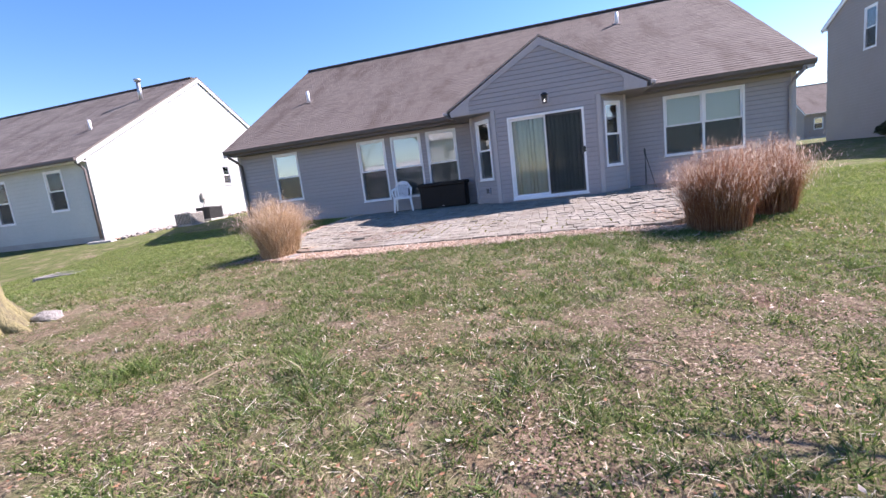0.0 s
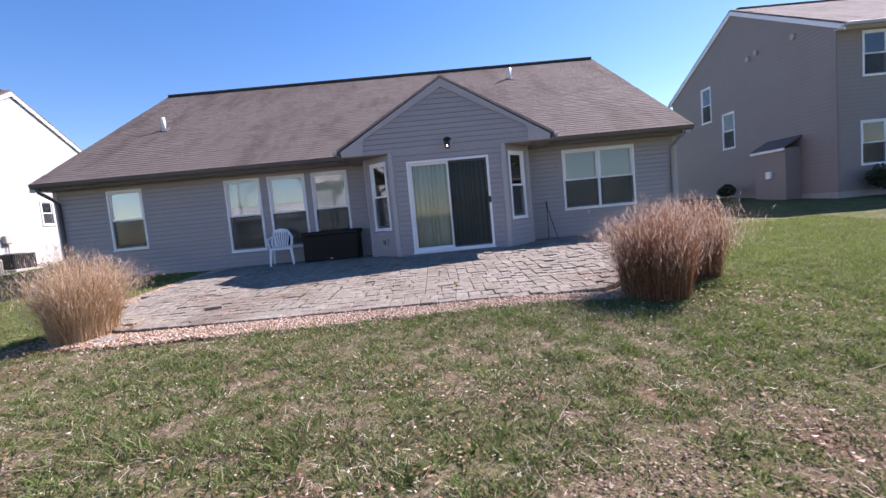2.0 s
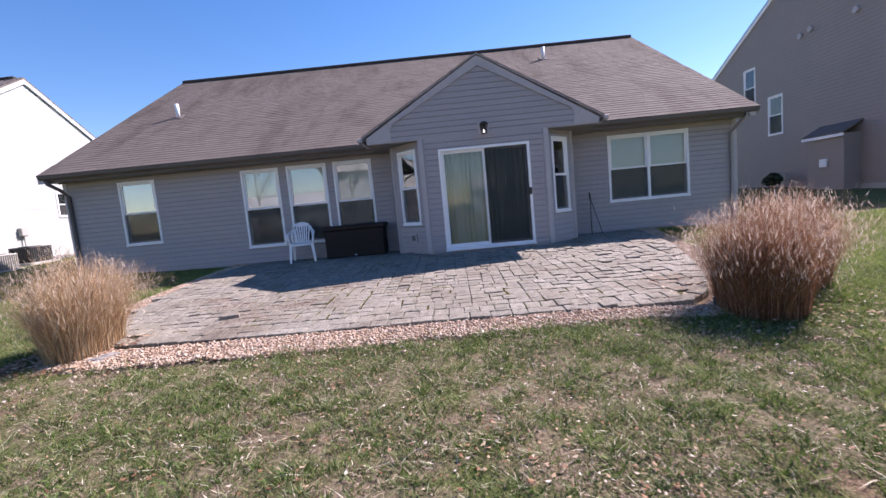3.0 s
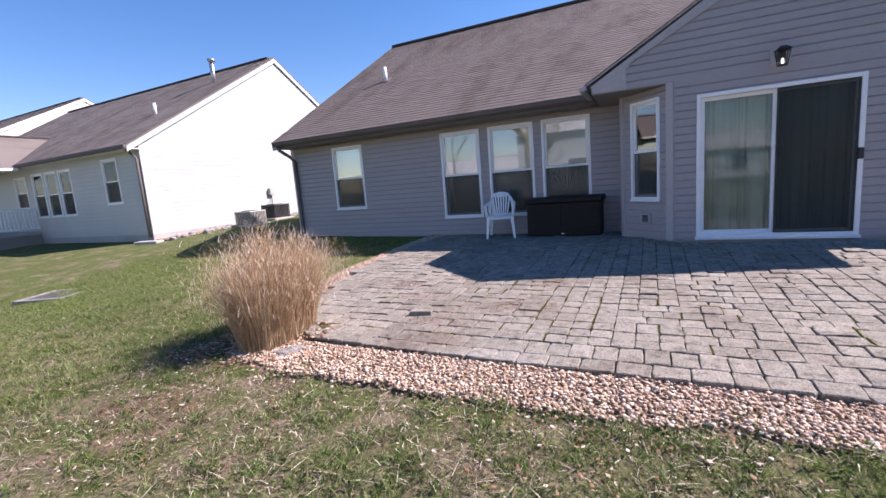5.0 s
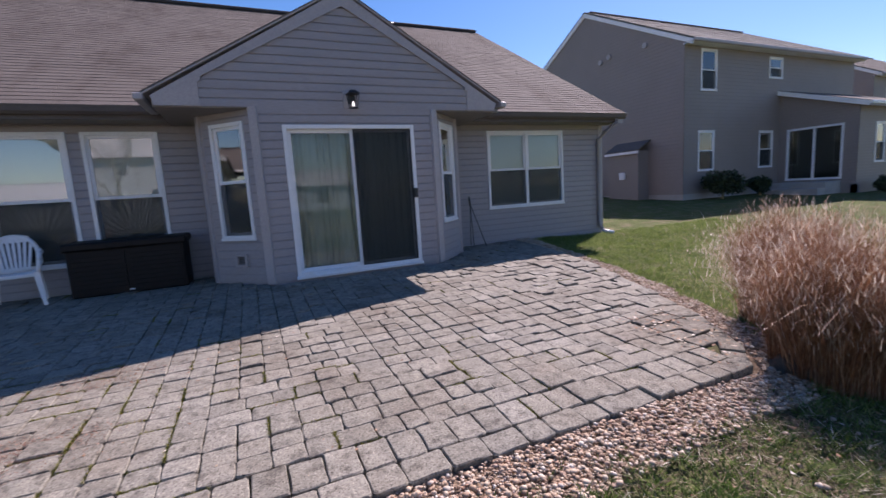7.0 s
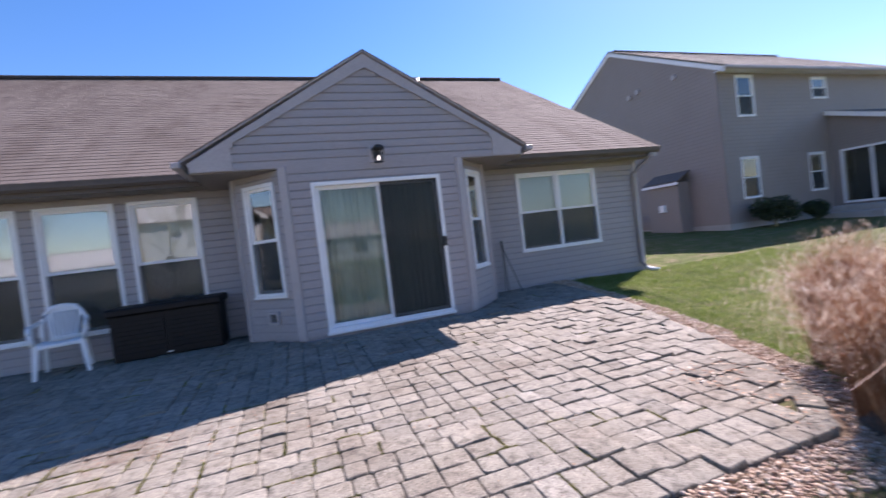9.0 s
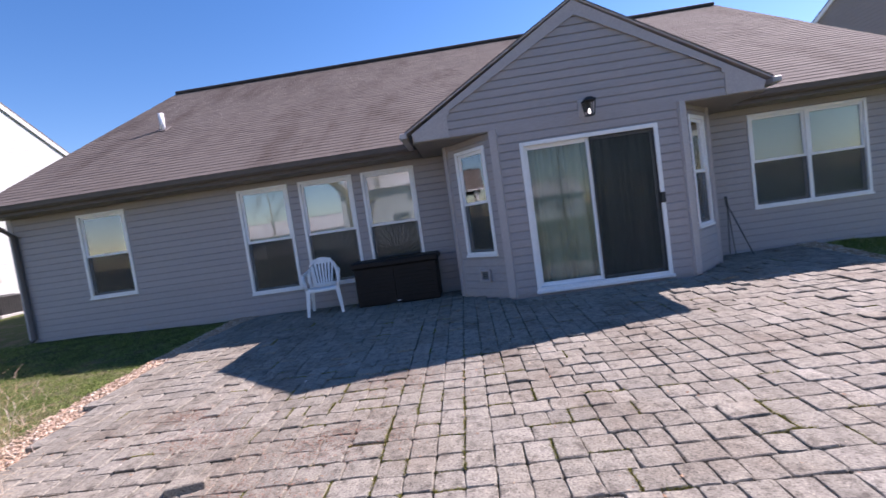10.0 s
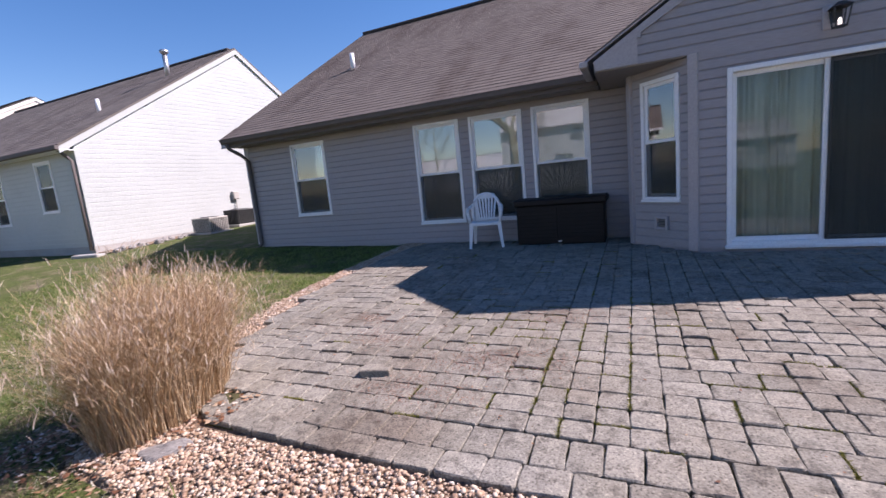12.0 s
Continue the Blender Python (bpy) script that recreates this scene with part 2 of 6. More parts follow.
LUSH = picked("lush_grass_blade", ((0.0, (0.075, 0.12, 0.022)), (0.4, (0.16, 0.235, 0.045)), (0.75, (0.25, 0.32, 0.085)), (1.0, (0.4, 0.4, 0.18))), 0.55, 0.1, 30.0, 0.35, 0.45)
THATCH = picked("dry_thatch", ((0.0, (0.08, 0.05, 0.034)), (0.4, (0.22, 0.165, 0.105)), (0.75, (0.4, 0.335, 0.225)), (1.0, (0.8, 0.74, 0.6))), 0.8, 0.1, 30.0, 0.2, 0.2)
DEAD_LEAF = picked("dead_leaf", ((0.0, (0.17, 0.075, 0.04)), (0.5, (0.33, 0.18, 0.1)), (0.8, (0.48, 0.35, 0.23)), (1.0, (0.74, 0.68, 0.6))), 0.7, 0.2, 50.0, 0.3, 0.2)
STRAW = picked("dry_straw_stem", ((0.0, (0.28, 0.165, 0.078)), (0.4, (0.48, 0.325, 0.175)), (0.75, (0.63, 0.465, 0.285)), (1.0, (0.78, 0.64, 0.45))), 0.55, 0.1, 40.0, 0.3, 0.22)
RUSSET = picked("russet_straw_stem", ((0.0, (0.13, 0.048, 0.024)), (0.45, (0.29, 0.12, 0.055)), (0.8, (0.42, 0.205, 0.1)), (1.0, (0.62, 0.42, 0.27))), 0.42, 0.1, 40.0, 0.5, 0.22)
PLUME = picked("pale_plume", ((0.0, (0.55, 0.4, 0.28)), (1.0, (0.84, 0.75, 0.63))), 0.6, 0.1, 40.0, 0.3, 0.4)
PLASTIC = grainy("white_moulded_plastic", (0.72, 0.73, 0.75), (0.8, 0.81, 0.83), 6.0, 90.0, 0.4, 0.04)
RESIN = grainy("dark_brown_resin", (0.009, 0.007, 0.0068), (0.015, 0.0115, 0.0105), 8.0, 120.0, 0.55, 0.15, spec=0.25)
BLACK = grainy("black_painted_metal", (0.012, 0.012, 0.013), (0.022, 0.022, 0.023), 9.0, 120.0, 0.45, 0.08)
STEEL = grainy("galvanised_steel", (0.42, 0.43, 0.44), (0.52, 0.53, 0.54), 8.0, 90.0, 0.4, 0.08, 0.8)
UNIT_PAINT = grainy("beige_unit_paint", (0.36, 0.34, 0.3), (0.44, 0.42, 0.38), 5.0, 90.0, 0.5, 0.06)
DARK_FIN = grainy("dark_fins", (0.05, 0.05, 0.05), (0.08, 0.08, 0.078), 9.0, 90.0, 0.6, 0.1, 0.3)
ROCK = grainy("field_stone", (0.13, 0.122, 0.115), (0.32, 0.3, 0.275), 9.0, 70.0, 0.9, 0.6, dist=0.01)
DARK_ROCK = grainy("dark_field_stone", (0.035, 0.032, 0.03), (0.1, 0.092, 0.085), 9.0, 70.0, 0.9, 0.6, dist=0.01)
BARK = grainy("mossy_bark", (0.085, 0.07, 0.045), (0.23, 0.205, 0.09), 7.0, 40.0, 0.95, 0.9, dist=0.03, stretch=(1, 1, 0.35))
SHRUB = picked("evergreen_leaf", ((0.0, (0.012, 0.02, 0.01)), (0.6, (0.03, 0.05, 0.02)), (1.0, (0.06, 0.09, 0.035))), 0.6, 0.1, 40.0, 0.4)
GLOW, gnt, gb = nodes("lit_lamp_glass", 0.4)
gb.inputs["Base Color"].default_value = (0.9, 0.88, 0.82, 1)
gb.inputs["Emission Color"].default_value = (1.0, 0.93, 0.8, 1)
gb.inputs["Emission Strength"].default_value = 0.8


# ---- building blocks ----
class Build:
    """Collects corners and faces of one mesh; m places what follows."""

    def __init__(self, m=None):
        self.v, self.f, self.m = [], [], m or Matrix.Identity(4)

    def raw(self, verts, faces):
        k = len(self.v)
        self.v += [self.m @ Vector(p) for p in verts]
        self.f += [tuple(k + i for i in f) for f in faces]
        return self

    def box(self, x0, x1, y0, y1, z0, z1, c=0.0):
        if c <= 0:
            return self.raw([(x, y, z) for z in (z0, z1) for y in (y0, y1) for x in (x0, x1)],
                            [(0, 2, 3, 1), (4, 5, 7, 6), (0, 1, 5, 4), (1, 3, 7, 5), (3, 2, 6, 7), (2, 0, 4, 6)])
        lo, hi = (x0, y0, z0), (x1, y1, z1)
        vid, verts = {}, []
        for s in [(a, b, d) for a in (0, 1) for b in (0, 1) for d in (0, 1)]:
            for ax in range(3):
                p = [(hi if s[i] else lo)[i] + (0 if i == ax else (-c if s[i] else c)) for i in range(3)]
                vid[s, ax] = len(verts)
                verts.append(p)
        faces = []
        for ax in range(3):
            o = [i for i in range(3) if i != ax]
            for side in (0, 1):
                q = []
                for a, b in ((0, 0), (1, 0), (1, 1), (0, 1)):
                    s = [0, 0, 0]
                    s[ax], s[o[0]], s[o[1]] = side, a, b
                    q.append(vid[tuple(s), ax])
                faces.append(tuple(q))
            for a in (0, 1):
                for b in (0, 1):
                    q = []
                    for end in (0, 1):
                        s = [0, 0, 0]
                        s[ax], s[o[0]], s[o[1]] = end, a, b
                        q.append((vid[tuple(s), o[0]], vid[tuple(s), o[1]]))
                    faces.append((q[0][0], q[0][1], q[1][1], q[1][0]))
        for s in [(a, b, d) for a in (0, 1) for b in (0, 1) for d in (0, 1)]:
            faces.append(tuple(vid[s, ax] for ax in range(3)))
        return self.raw(verts, faces)

    def tube(self, pts, radii, n=10, cap=True):
        """A round tube along pts."""
        pts = [Vector(p) for p in pts]
        radii = radii if isinstance(radii, (list, tuple)) else [radii] * len(pts)
        verts, faces = [], []
        for i, p in enumerate(pts):
            d = (pts[min(i + 1, len(pts) - 1)] - pts[max(i - 1, 0)]).normalized()
            a = d.cross(Vector((0, 0, 1)) if abs(d.z) < 0.9 else Vector((1, 0, 0))).normalized()
            b = d.cross(a)
            verts += [p + (a * math.cos(2 * math.pi * j / n) + b * math.sin(2 * math.pi * j / n)) * radii[i] for j in range(n)]
        for i in range(len(pts) - 1):
            faces += [(i * n + j, i * n + (j + 1) % n, (i + 1) * n + (j + 1) % n, (i + 1) * n + j) for j in range(n)]
        if cap:
            faces += [tuple(range(n))[::-1], tuple((len(pts) - 1) * n + j for j in range(n))]
        return self.raw(verts, faces)

    def slab(self, poly, offset):
        """A flat polygon given thickness by the vector offset."""
        n, off = len(poly), Vector(offset)
        return self.raw([Vector(p) for p in poly] + [Vector(p) + off for p in poly],
                        [tuple(range(n)), tuple(range(2 * n - 1, n - 1, -1))] + [(i, (i + 1) % n, n + (i + 1) % n, n + i) for i in range(n)])


def part(name, b, mat, parent=None, label="", smooth=False):
    me = bpy.data.meshes.new(name)
    me.from_pydata([tuple(p) for p in b.v], [], b.f)
    if len(b.f) < 6000:
        bm = bmesh.new()
        bm.from_mesh(me)
        bmesh.ops.recalc_face_normals(bm, faces=bm.faces)
        bm.to_mesh(me)
        bm.free()
    if smooth:
        me.polygons.foreach_set("use_smooth", [True] * len(me.polygons))
    me.materials.append(mat)
    ob = new(name, me)
    ob.parent = parent
    ob.visible_shadow = "pane" not in name
    if label:
        ob["label"] = label
    return ob


def thing(name, label, category, group="", kind="", place=None):
    ob = new(name)
    if place:
        ob.location = place
    return tagged(ob, label, category, group, kind)


def fast_mesh(name, verts, faces, mat, smooth=False):
    """A large mesh from numpy arrays; all faces have the same number of corners."""
    me = bpy.data.meshes.new(name)
    nf, k = faces.shape
    me.vertices.add(len(verts))
    me.vertices.foreach_set("co", verts.astype(np.float32).ravel())
    me.loops.add(nf * k)
    me.loops.foreach_set("vertex_index", faces.astype(np.int32).ravel())
    me.polygons.add(nf)
    me.polygons.foreach_set("loop_start", np.arange(0, nf * k, k, dtype=np.int32))
    if smooth:
        me.polygons.foreach_set("use_smooth", np.ones(nf, dtype=bool))
    me.update(calc_edges=True)
    me.materials.append(mat)
    return new(name, me)


def wall_frame(ax, ay, bx, by):
    """Local x along the wall from a to b, local y into the wall, z up: the outside is to the right of the way from b to a."""
    d = Vector((bx - ax, by - ay, 0)).normalized()
    n = Vector((-d.y, d.x, 0))
    m = Matrix.Identity(4)
    m.col[0][:3], m.col[1][:3], m.col[2][:3], m.col[3][:3] = d, n, (0, 0, 1), (ax, ay, 0)
    return m


def wall_core(b, u0, u1, z0, z1, thick, openings):
    us = sorted({u0, u1, *[min(max(u, u0), u1) for o in openings for u in o[:2]]})
    zs = sorted({z0, z1, *[min(max(z, z0), z1) for o in openings for z in o[2:4]]})
    for a, c in zip(us, us[1:]):
        for e, g in zip(zs, zs[1:]):
            mu, mz = (a + c) / 2, (e + g) / 2
            if not any(o[0] < mu < o[1] and o[2] < mz < o[3] for o in openings):
                b.box(a, c, 0, thick, e, g)


def lap(t, proud):
    """How far a board stands out at the share t of its height: nearly flat, then tucked in under the next one."""
    return 0.002 + proud * (1 - 0.35 * t if t < 0.8 else 0.72 * (1 - t) / 0.2)


def siding(parent, m, z0, z1, span, openings, mat, step=0.11, joined=False, proud=0.015):
    """Lapped boards over a wall: span(z) gives the wall's two ends at that height."""
    whole = Build(m)
    proud = proud * (0.55 if joined else 1.0)
    z = z0
    while z < z1 - 0.02:
        top = min(z + step, z1)
        cuts = sorted({z, top, *([z + 0.8 * step] if z + 0.8 * step < top - 0.005 else []), *[c for o in openings for c in o[2:4] if z < c < top]})
        through_gaps = sorted((o[0], o[1]) for o in openings if o[2] <= z and o[3] >= top)
        stops = [-1e9] + [g for gap in through_gaps for g in gap] + [1e9]
        for lo, hi in zip(stops[::2], stops[1::2]):
            b = whole if joined else Build(m)
            for za, zb in zip(cuts, cuts[1:]):
                (l0, r0), (l1, r1) = span(za), span(zb)
                gaps = sorted((o[0], o[1]) for o in openings if o[2] < (za + zb) / 2 < o[3] and lo < (o[0] + o[1]) / 2 < hi)
                edges = [(max(l0, lo), max(l1, lo))] + [(g, g) for gap in gaps for g in gap] + [(min(r0, hi), min(r1, hi))]
                for (a0, a1), (b0, b1) in zip(edges[::2], edges[1::2]):
                    if b0 - a0 < 0.005:
                        continue
                    da, db = (-lap((q - z) / step, proud) for q in (za, zb))
                    k = len(b.v)
                    b.raw([(a0, da, za), (b0, da, za), (b1, db, zb), (a1, db, zb)], [(0, 1, 2, 3)])
                    if za == z:
                        b.raw([(b0, 0.0, za + 0.004), (a0, 0.0, za + 0.004)], [])
                        b.f.append((k, k + 1, k + 4, k + 5))
            if not joined and b.f:
                part("siding_board", b, mat, parent)
        z += step
    if joined and whole.f:
        part("siding", whole, mat, parent)


def frame_boxes(b, u0, u1, z0, z1, w, d0, d1, c=0.004):
    b.box(u0, u0 + w, d0, d1, z0, z1, c)
    b.box(u1 - w, u1, d0, d1, z0, z1, c)
    b.box(u0 + w, u1 - w, d0, d1, z1 - w, z1, c)
    b.box(u0 + w, u1 - w, d0, d1, z0, z0 + w, c)


def window(parent, m, u0, u1, z0, z1, screen=True, lights=1, trim=0.05, rail=0.5, glass=None):
    """A double-hung window: frame, upper and lower sash with a pane each, an insect screen over the lower one."""
    b = Build(m)
    frame_boxes(b, u0, u1, z0, z1, trim, -0.03, 0.06)
    b.box(u0 - 0.01, u1 + 0.01, -0.045, 0.0, z0 - 0.02, z0 + 0.015, 0.004)
    w = part("window", b, WHITE, parent)
    mid = z0 + (z1 - z0) * rail
    n = (u1 - u0) / lights
    for i in range(lights):
        a, c = u0 + i * n + (trim if i == 0 else 0.025), u0 + (i + 1) * n - (trim if i == lights - 1 else 0.025)
        if i:
            part("mullion", Build(m).box(a - 0.055, a + 0.005, -0.02, 0.06, z0 + trim, z1 - trim, 0.004), WHITE, w)
        up, lo = Build(m), Build(m)
        frame_boxes(up, a, c, mid - 0.024, z1 - trim, 0.042, 0.0, 0.03, 0.003)
        frame_boxes(lo, a, c, z0 + trim, mid + 0.02, 0.04, 0.026, 0.056, 0.003)
        part("upper_sash", up, WHITE, w)
        part("lower_sash", lo, WHITE, w)
        part("upper_pane", Build(m).box(a + 0.025, c - 0.025, 0.013, 0.017, mid, z1 - trim - 0.02), glass or GLASS, w)
        part("lower_pane", Build(m).box(a + 0.025, c - 0.025, 0.04, 0.044, z0 + trim + 0.02, mid), glass or GLASS, w)
        if screen:
            part("insect_screen", Build(m).box(a + 0.005, c - 0.005, 0.004, 0.006, z0 + trim, mid - 0.026), SCREEN, w)
    return w


def shingles(parent, origin, u, v, span, length, near, mat, step=0.14, tab=0.32, seed=3):
    """Rows of tabs up a roof plane; span(s) gives the row's two ends at the distance s up the slope. near: tabs built as pieces of their own."""
    rng = random.Random(seed)
    o, u, v = Vector(origin), Vector(u).normalized(), Vector(v).normalized()
    n = u.cross(v).normalized()
    if n.z < 0:
        n = -n
    b, s, row, made = Build(), 0.0, 0, 0
    while s < length:
        top = min(s + step * 1.25, length)
        a, e = span(min(s + step / 2, length))
        x = a - rng.uniform(0, tab)
        while x < e:
            w = tab * rng.uniform(0.55, 1.25)
            x0, x1 = max(x, a), min(x + w, e)
            x += w
            if x1 - x0 < 0.03:
                continue
            lift, drop = 0.0075 + rng.uniform(0, 0.003), 0.0
            p = [o + u * q + v * r + n * h for q, r, h in ((x0 + 0.002, s - drop, lift), (x1 - 0.002, s - drop, lift), (x1 - 0.002, top, 0.002), (x0 + 0.002, top, 0.002),
                                                           (x0 + 0.002, s - drop, 0.0), (x1 - 0.002, s - drop, 0.0))]
            faces = [(0, 1, 2, 3), (4, 5, 1, 0), (4, 0, 3), (5, 2, 1)]
            mid = o + u * (x0 + x1) / 2 + v * s
            if near(mid) and made < 290:
                part("shingle", Build().raw(p, faces), mat, parent)
                made += 1
            else:
                b.raw(p, faces)
        s += step
        row += 1
    part("shingles", b, mat, parent)["kind"] = "stuff"


def smooth_step(a, b, x):
    t = np.clip((x - a) / (b - a), 0, 1)
    return t * t * (3 - 2 * t)


def ground_z(x, y):
    x, y = np.asarray(x, float), np.asarray(y, float)
    z = np.interp(y, [-60, -30, -12, -8, -6.2, -4.6, 1.3, 12, 40], [-0.74, -0.66, -0.49, -0.37, -0.335, -0.275, -0.02, 0.45, 0.5])
    z = z - 0.012 * np.clip(x, -8, 6) * smooth_step(-4.4, -6.5, y)
    z = z + 0.06 * smooth_step(-6.5, -9, x) * smooth_step(-6, -4, y) - 0.05 * smooth_step(3.6, 5.5, x) * smooth_step(-6, -4, y)
    z = z - 0.06 * smooth_step(0.6, 2.2, x) * smooth_step(1.0, -2.0, y)
    z = z - 0.3 * np.exp(-((x + 12.5) ** 2 + (y + 4.5) ** 2) / 14.0)
    return z


def gz(x, y):
    return float(ground_z(x, y))


def patio_z(y, x=0.0):
    """The patio falls away from the house, and a little more towards its far corner."""
    return 0.05 * min(y, 0.0) - 0.008 * max(x, 0.0) * min(1.0, max(0.0, (-y - 1.0) / 2))


PATIO = [(-4.5, -4.42), (1.75, -4.42), (2.08, -4.12), (2.38, -3.5), (2.75, -2.5), (3.05, -1.4), (3.25, -0.4), (3.45, 0.7), (3.5, 1.4),
         (-5.6, 1.4), (-5.68, -0.8), (-5.6, -2.5), (-5.2, -3.5), (-4.75, -4.15)]


def inside(x, y, poly):
    c, n = False, len(poly)
    for i in range(n):
        (x0, y0), (x1, y1) = poly[i], poly[i - 1]
        if (y0 > y) != (y1 > y) and x < (x1 - x0) * (y - y0) / (y1 - y0) + x0:
            c = not c
    return c


def edge_distance(px, py, poly):
    """Distance from points to a closed outline."""
    d = np.full(np.shape(px), 1e9)
    for i in range(len(poly)):
        (x0, y0), (x1, y1) = poly[i], poly[i - 1]
        dx, dy = x1 - x0, y1 - y0
        t = np.clip(((px - x0) * dx + (py - y0) * dy) / max(dx * dx + dy * dy, 1e-9), 0, 1)
        d = np.minimum(d, np.hypot(px - x0 - t * dx, py - y0 - t * dy))
    return d


def inside_many(px, py, poly):
    c = np.zeros(np.shape(px), bool)
    for i in range(len(poly)):
        (x0, y0), (x1, y1) = poly[i], poly[i - 1]
        if y0 != y1:
            c ^= ((y0 > py) != (y1 > py)) & (px < (x1 - x0) * (py - y0) / (y1 - y0) + x0)
    return c


# ---- ground ----
def axis(lo, hi, step, far):
    a = list(np.arange(lo, hi + step / 2, step))
    left, right, d = [], [], step
    while (right or a)[-1] < far:
        d *= 1.35
        right.append((right or a)[-1] + d)
    d = step
    while (left or a[:1])[-1] > -far:
        d *= 1.35
        left.append((left or a[:1])[-1] - d)
    return np.array(left[::-1] + a + right)


def uneven(x, y):
    """Small bumps of the lawn, point by point."""
    return np.array([noise.noise((p * 0.9, q * 0.9, 0.0)) * 0.03 + noise.noise((p * 3.1, q * 3.1, 5.0)) * 0.012 for p, q in zip(np.ravel(x), np.ravel(y))])


gx, gy = axis(-13.0, 8.0, 0.1, 700), axis(-12.0, 1.6, 0.1, 700)
X, Y = np.meshgrid(gx, gy)
rough = uneven(X, Y).reshape(X.shape)
keep_flat = inside_many(X, Y, PATIO) | (edge_distance(X, Y, PATIO) < 0.7)
Z = ground_z(X, Y) + np.where(keep_flat, -0.015, rough)
nx, ny = len(gx), len(gy)
idx = np.arange(nx * ny).reshape(ny, nx)
quads = np.stack([idx[:-1, :-1], idx[:-1, 1:], idx[1:, 1:], idx[1:, :-1]], -1).reshape(-1, 4)
ground = fast_mesh("ground", np.stack([X, Y, Z], -1).reshape(-1, 3), quads, LAWN, True)
tagged(ground, "patchy lawn of green and dormant straw grass over reddish soil", "lawn", kind="structure")

# ---- the house with the patio ----
WALL_Y, EAVE_Y, EAVE_Z, RIDGE_Y, PITCH = 1.44, 0.93, 2.485, 7.28, 0.591
RIDGE_Z = EAVE_Z + PITCH * (RIDGE_Y - EAVE_Y)
XL, XR = -9.95, 5.9
house = thing("house", "single-storey house with taupe vinyl siding and brown shingle roof", "house")


def walled(name, parent, m, u0, u1, z0, z1, openings, mat, span=None, base=0.04, thick=0.16, joined=False, step=0.11, label=""):
    b = Build(m)
    wall_core(b, u0, u1, z0, z1, thick, openings)
    w = part(name, b, mat, parent, label)
    siding(w, m, base, z1, span or (lambda z: (u0, u1)), openings, mat, step, joined)
    return w


W_LEFT = wall_frame(XL, WALL_Y, -1.93, WALL_Y)
O_LEFT = [(-8.64 - XL, -7.74 - XL, 0.70, 2.215), (-5.66 - XL, -4.75 - XL, 0.38, 2.215), (-4.56 - XL, -3.61 - XL, 0.38, 2.215), (-3.45 - XL, -2.53 - XL, 0.38, 2.215)]
walled("wall", house, W_LEFT, 0, -1.93 - XL, -0.5, 2.36, O_LEFT, TAUPE, base=0.0)
W_RIGHT = wall_frame(1.93, WALL_Y, XR, WALL_Y)
O_RIGHT = [(2.97 - 1.93, 4.826 - 1.93, 0.68, 2.205)]
walled("wall", house, W_RIGHT, 0, XR - 1.93, -0.5, 2.36, O_RIGHT, TAUPE, base=-0.08)
for o in O_LEFT:
    window(house, W_LEFT, *o)
window(house, W_RIGHT, *O_RIGHT[0], lights=2, glass=CLEAR_GLASS)
# the bay: two angled sides and their returns
ANG = math.hypot(0.68, 0.68)
for side in (-1, 1):
    m = wall_frame(-1.93, 0.68, -1.25, 0.0) if side < 0 else wall_frame(1.25, 0.0, 1.93, 0.68)
    o = (0.2, 0.79, 0.62, 2.16) if side < 0 else (ANG - 0.79, ANG - 0.2, 0.62, 2.16)
    walled("wall", house, m, 0, ANG, -0.4, 2.32, [o], TAUPE, base=0.03)
    window(house, m, *o)
    r = wall_frame(-1.93, WALL_Y, -1.93, 0.68) if side < 0 else wall_frame(1.93, 0.68, 1.93, WALL_Y)
    walled("wall", house, r, 0, WALL_Y - 0.68, -0.4, 2.32, [], TAUPE, base=0.03)
    for x, y, a in ((side * 1.25, 0.0, side * 22.5), (side * 1.93, 0.68, side * 67.5)):
        post = Build(pose(x, y, 0, 0, 0, a))
        post.box(-0.055, 0.055, -0.03, 0.03, 0.0, 2.32, 0.006)
        part("corner_post", post, TAUPE_TRIM, house)
# bay front and gable over it
W_BAY = wall_frame(-1.25, 0.0, 1.25, 0.0)
O_DOOR = (1.25 - 0.915, 1.25 + 0.915, 0.05, 2.09)
walled("wall", house, W_BAY, 0, 2.5, -0.4, 2.32, [O_DOOR], TAUPE, base=0.03)
GX, G_EAVE, G_PEAK, G_HALF = 0.0, 2.43, 3.815, 2.36
W_GABLE = wall_frame(-2.33, 0.0, 2.33, 0.0)
gable = part("gable_wall", Build(W_GABLE).slab([(0, 0, 2.32), (4.66, 0, 2.32), (4.66, 0, 2.42), (2.33, 0, 3.78), (0, 0, 2.42)], (0, 0.12, 0)), TAUPE, house)
siding(gable, W_GABLE, 2.31, 3.66, lambda z: ((0.5, 4.16) if z < 2.62 else (0.5 + (z - 2.62) / 1.07 * 1.8, 4.16 - (z - 2.62) / 1.07 * 1.8)), [], TAUPE)
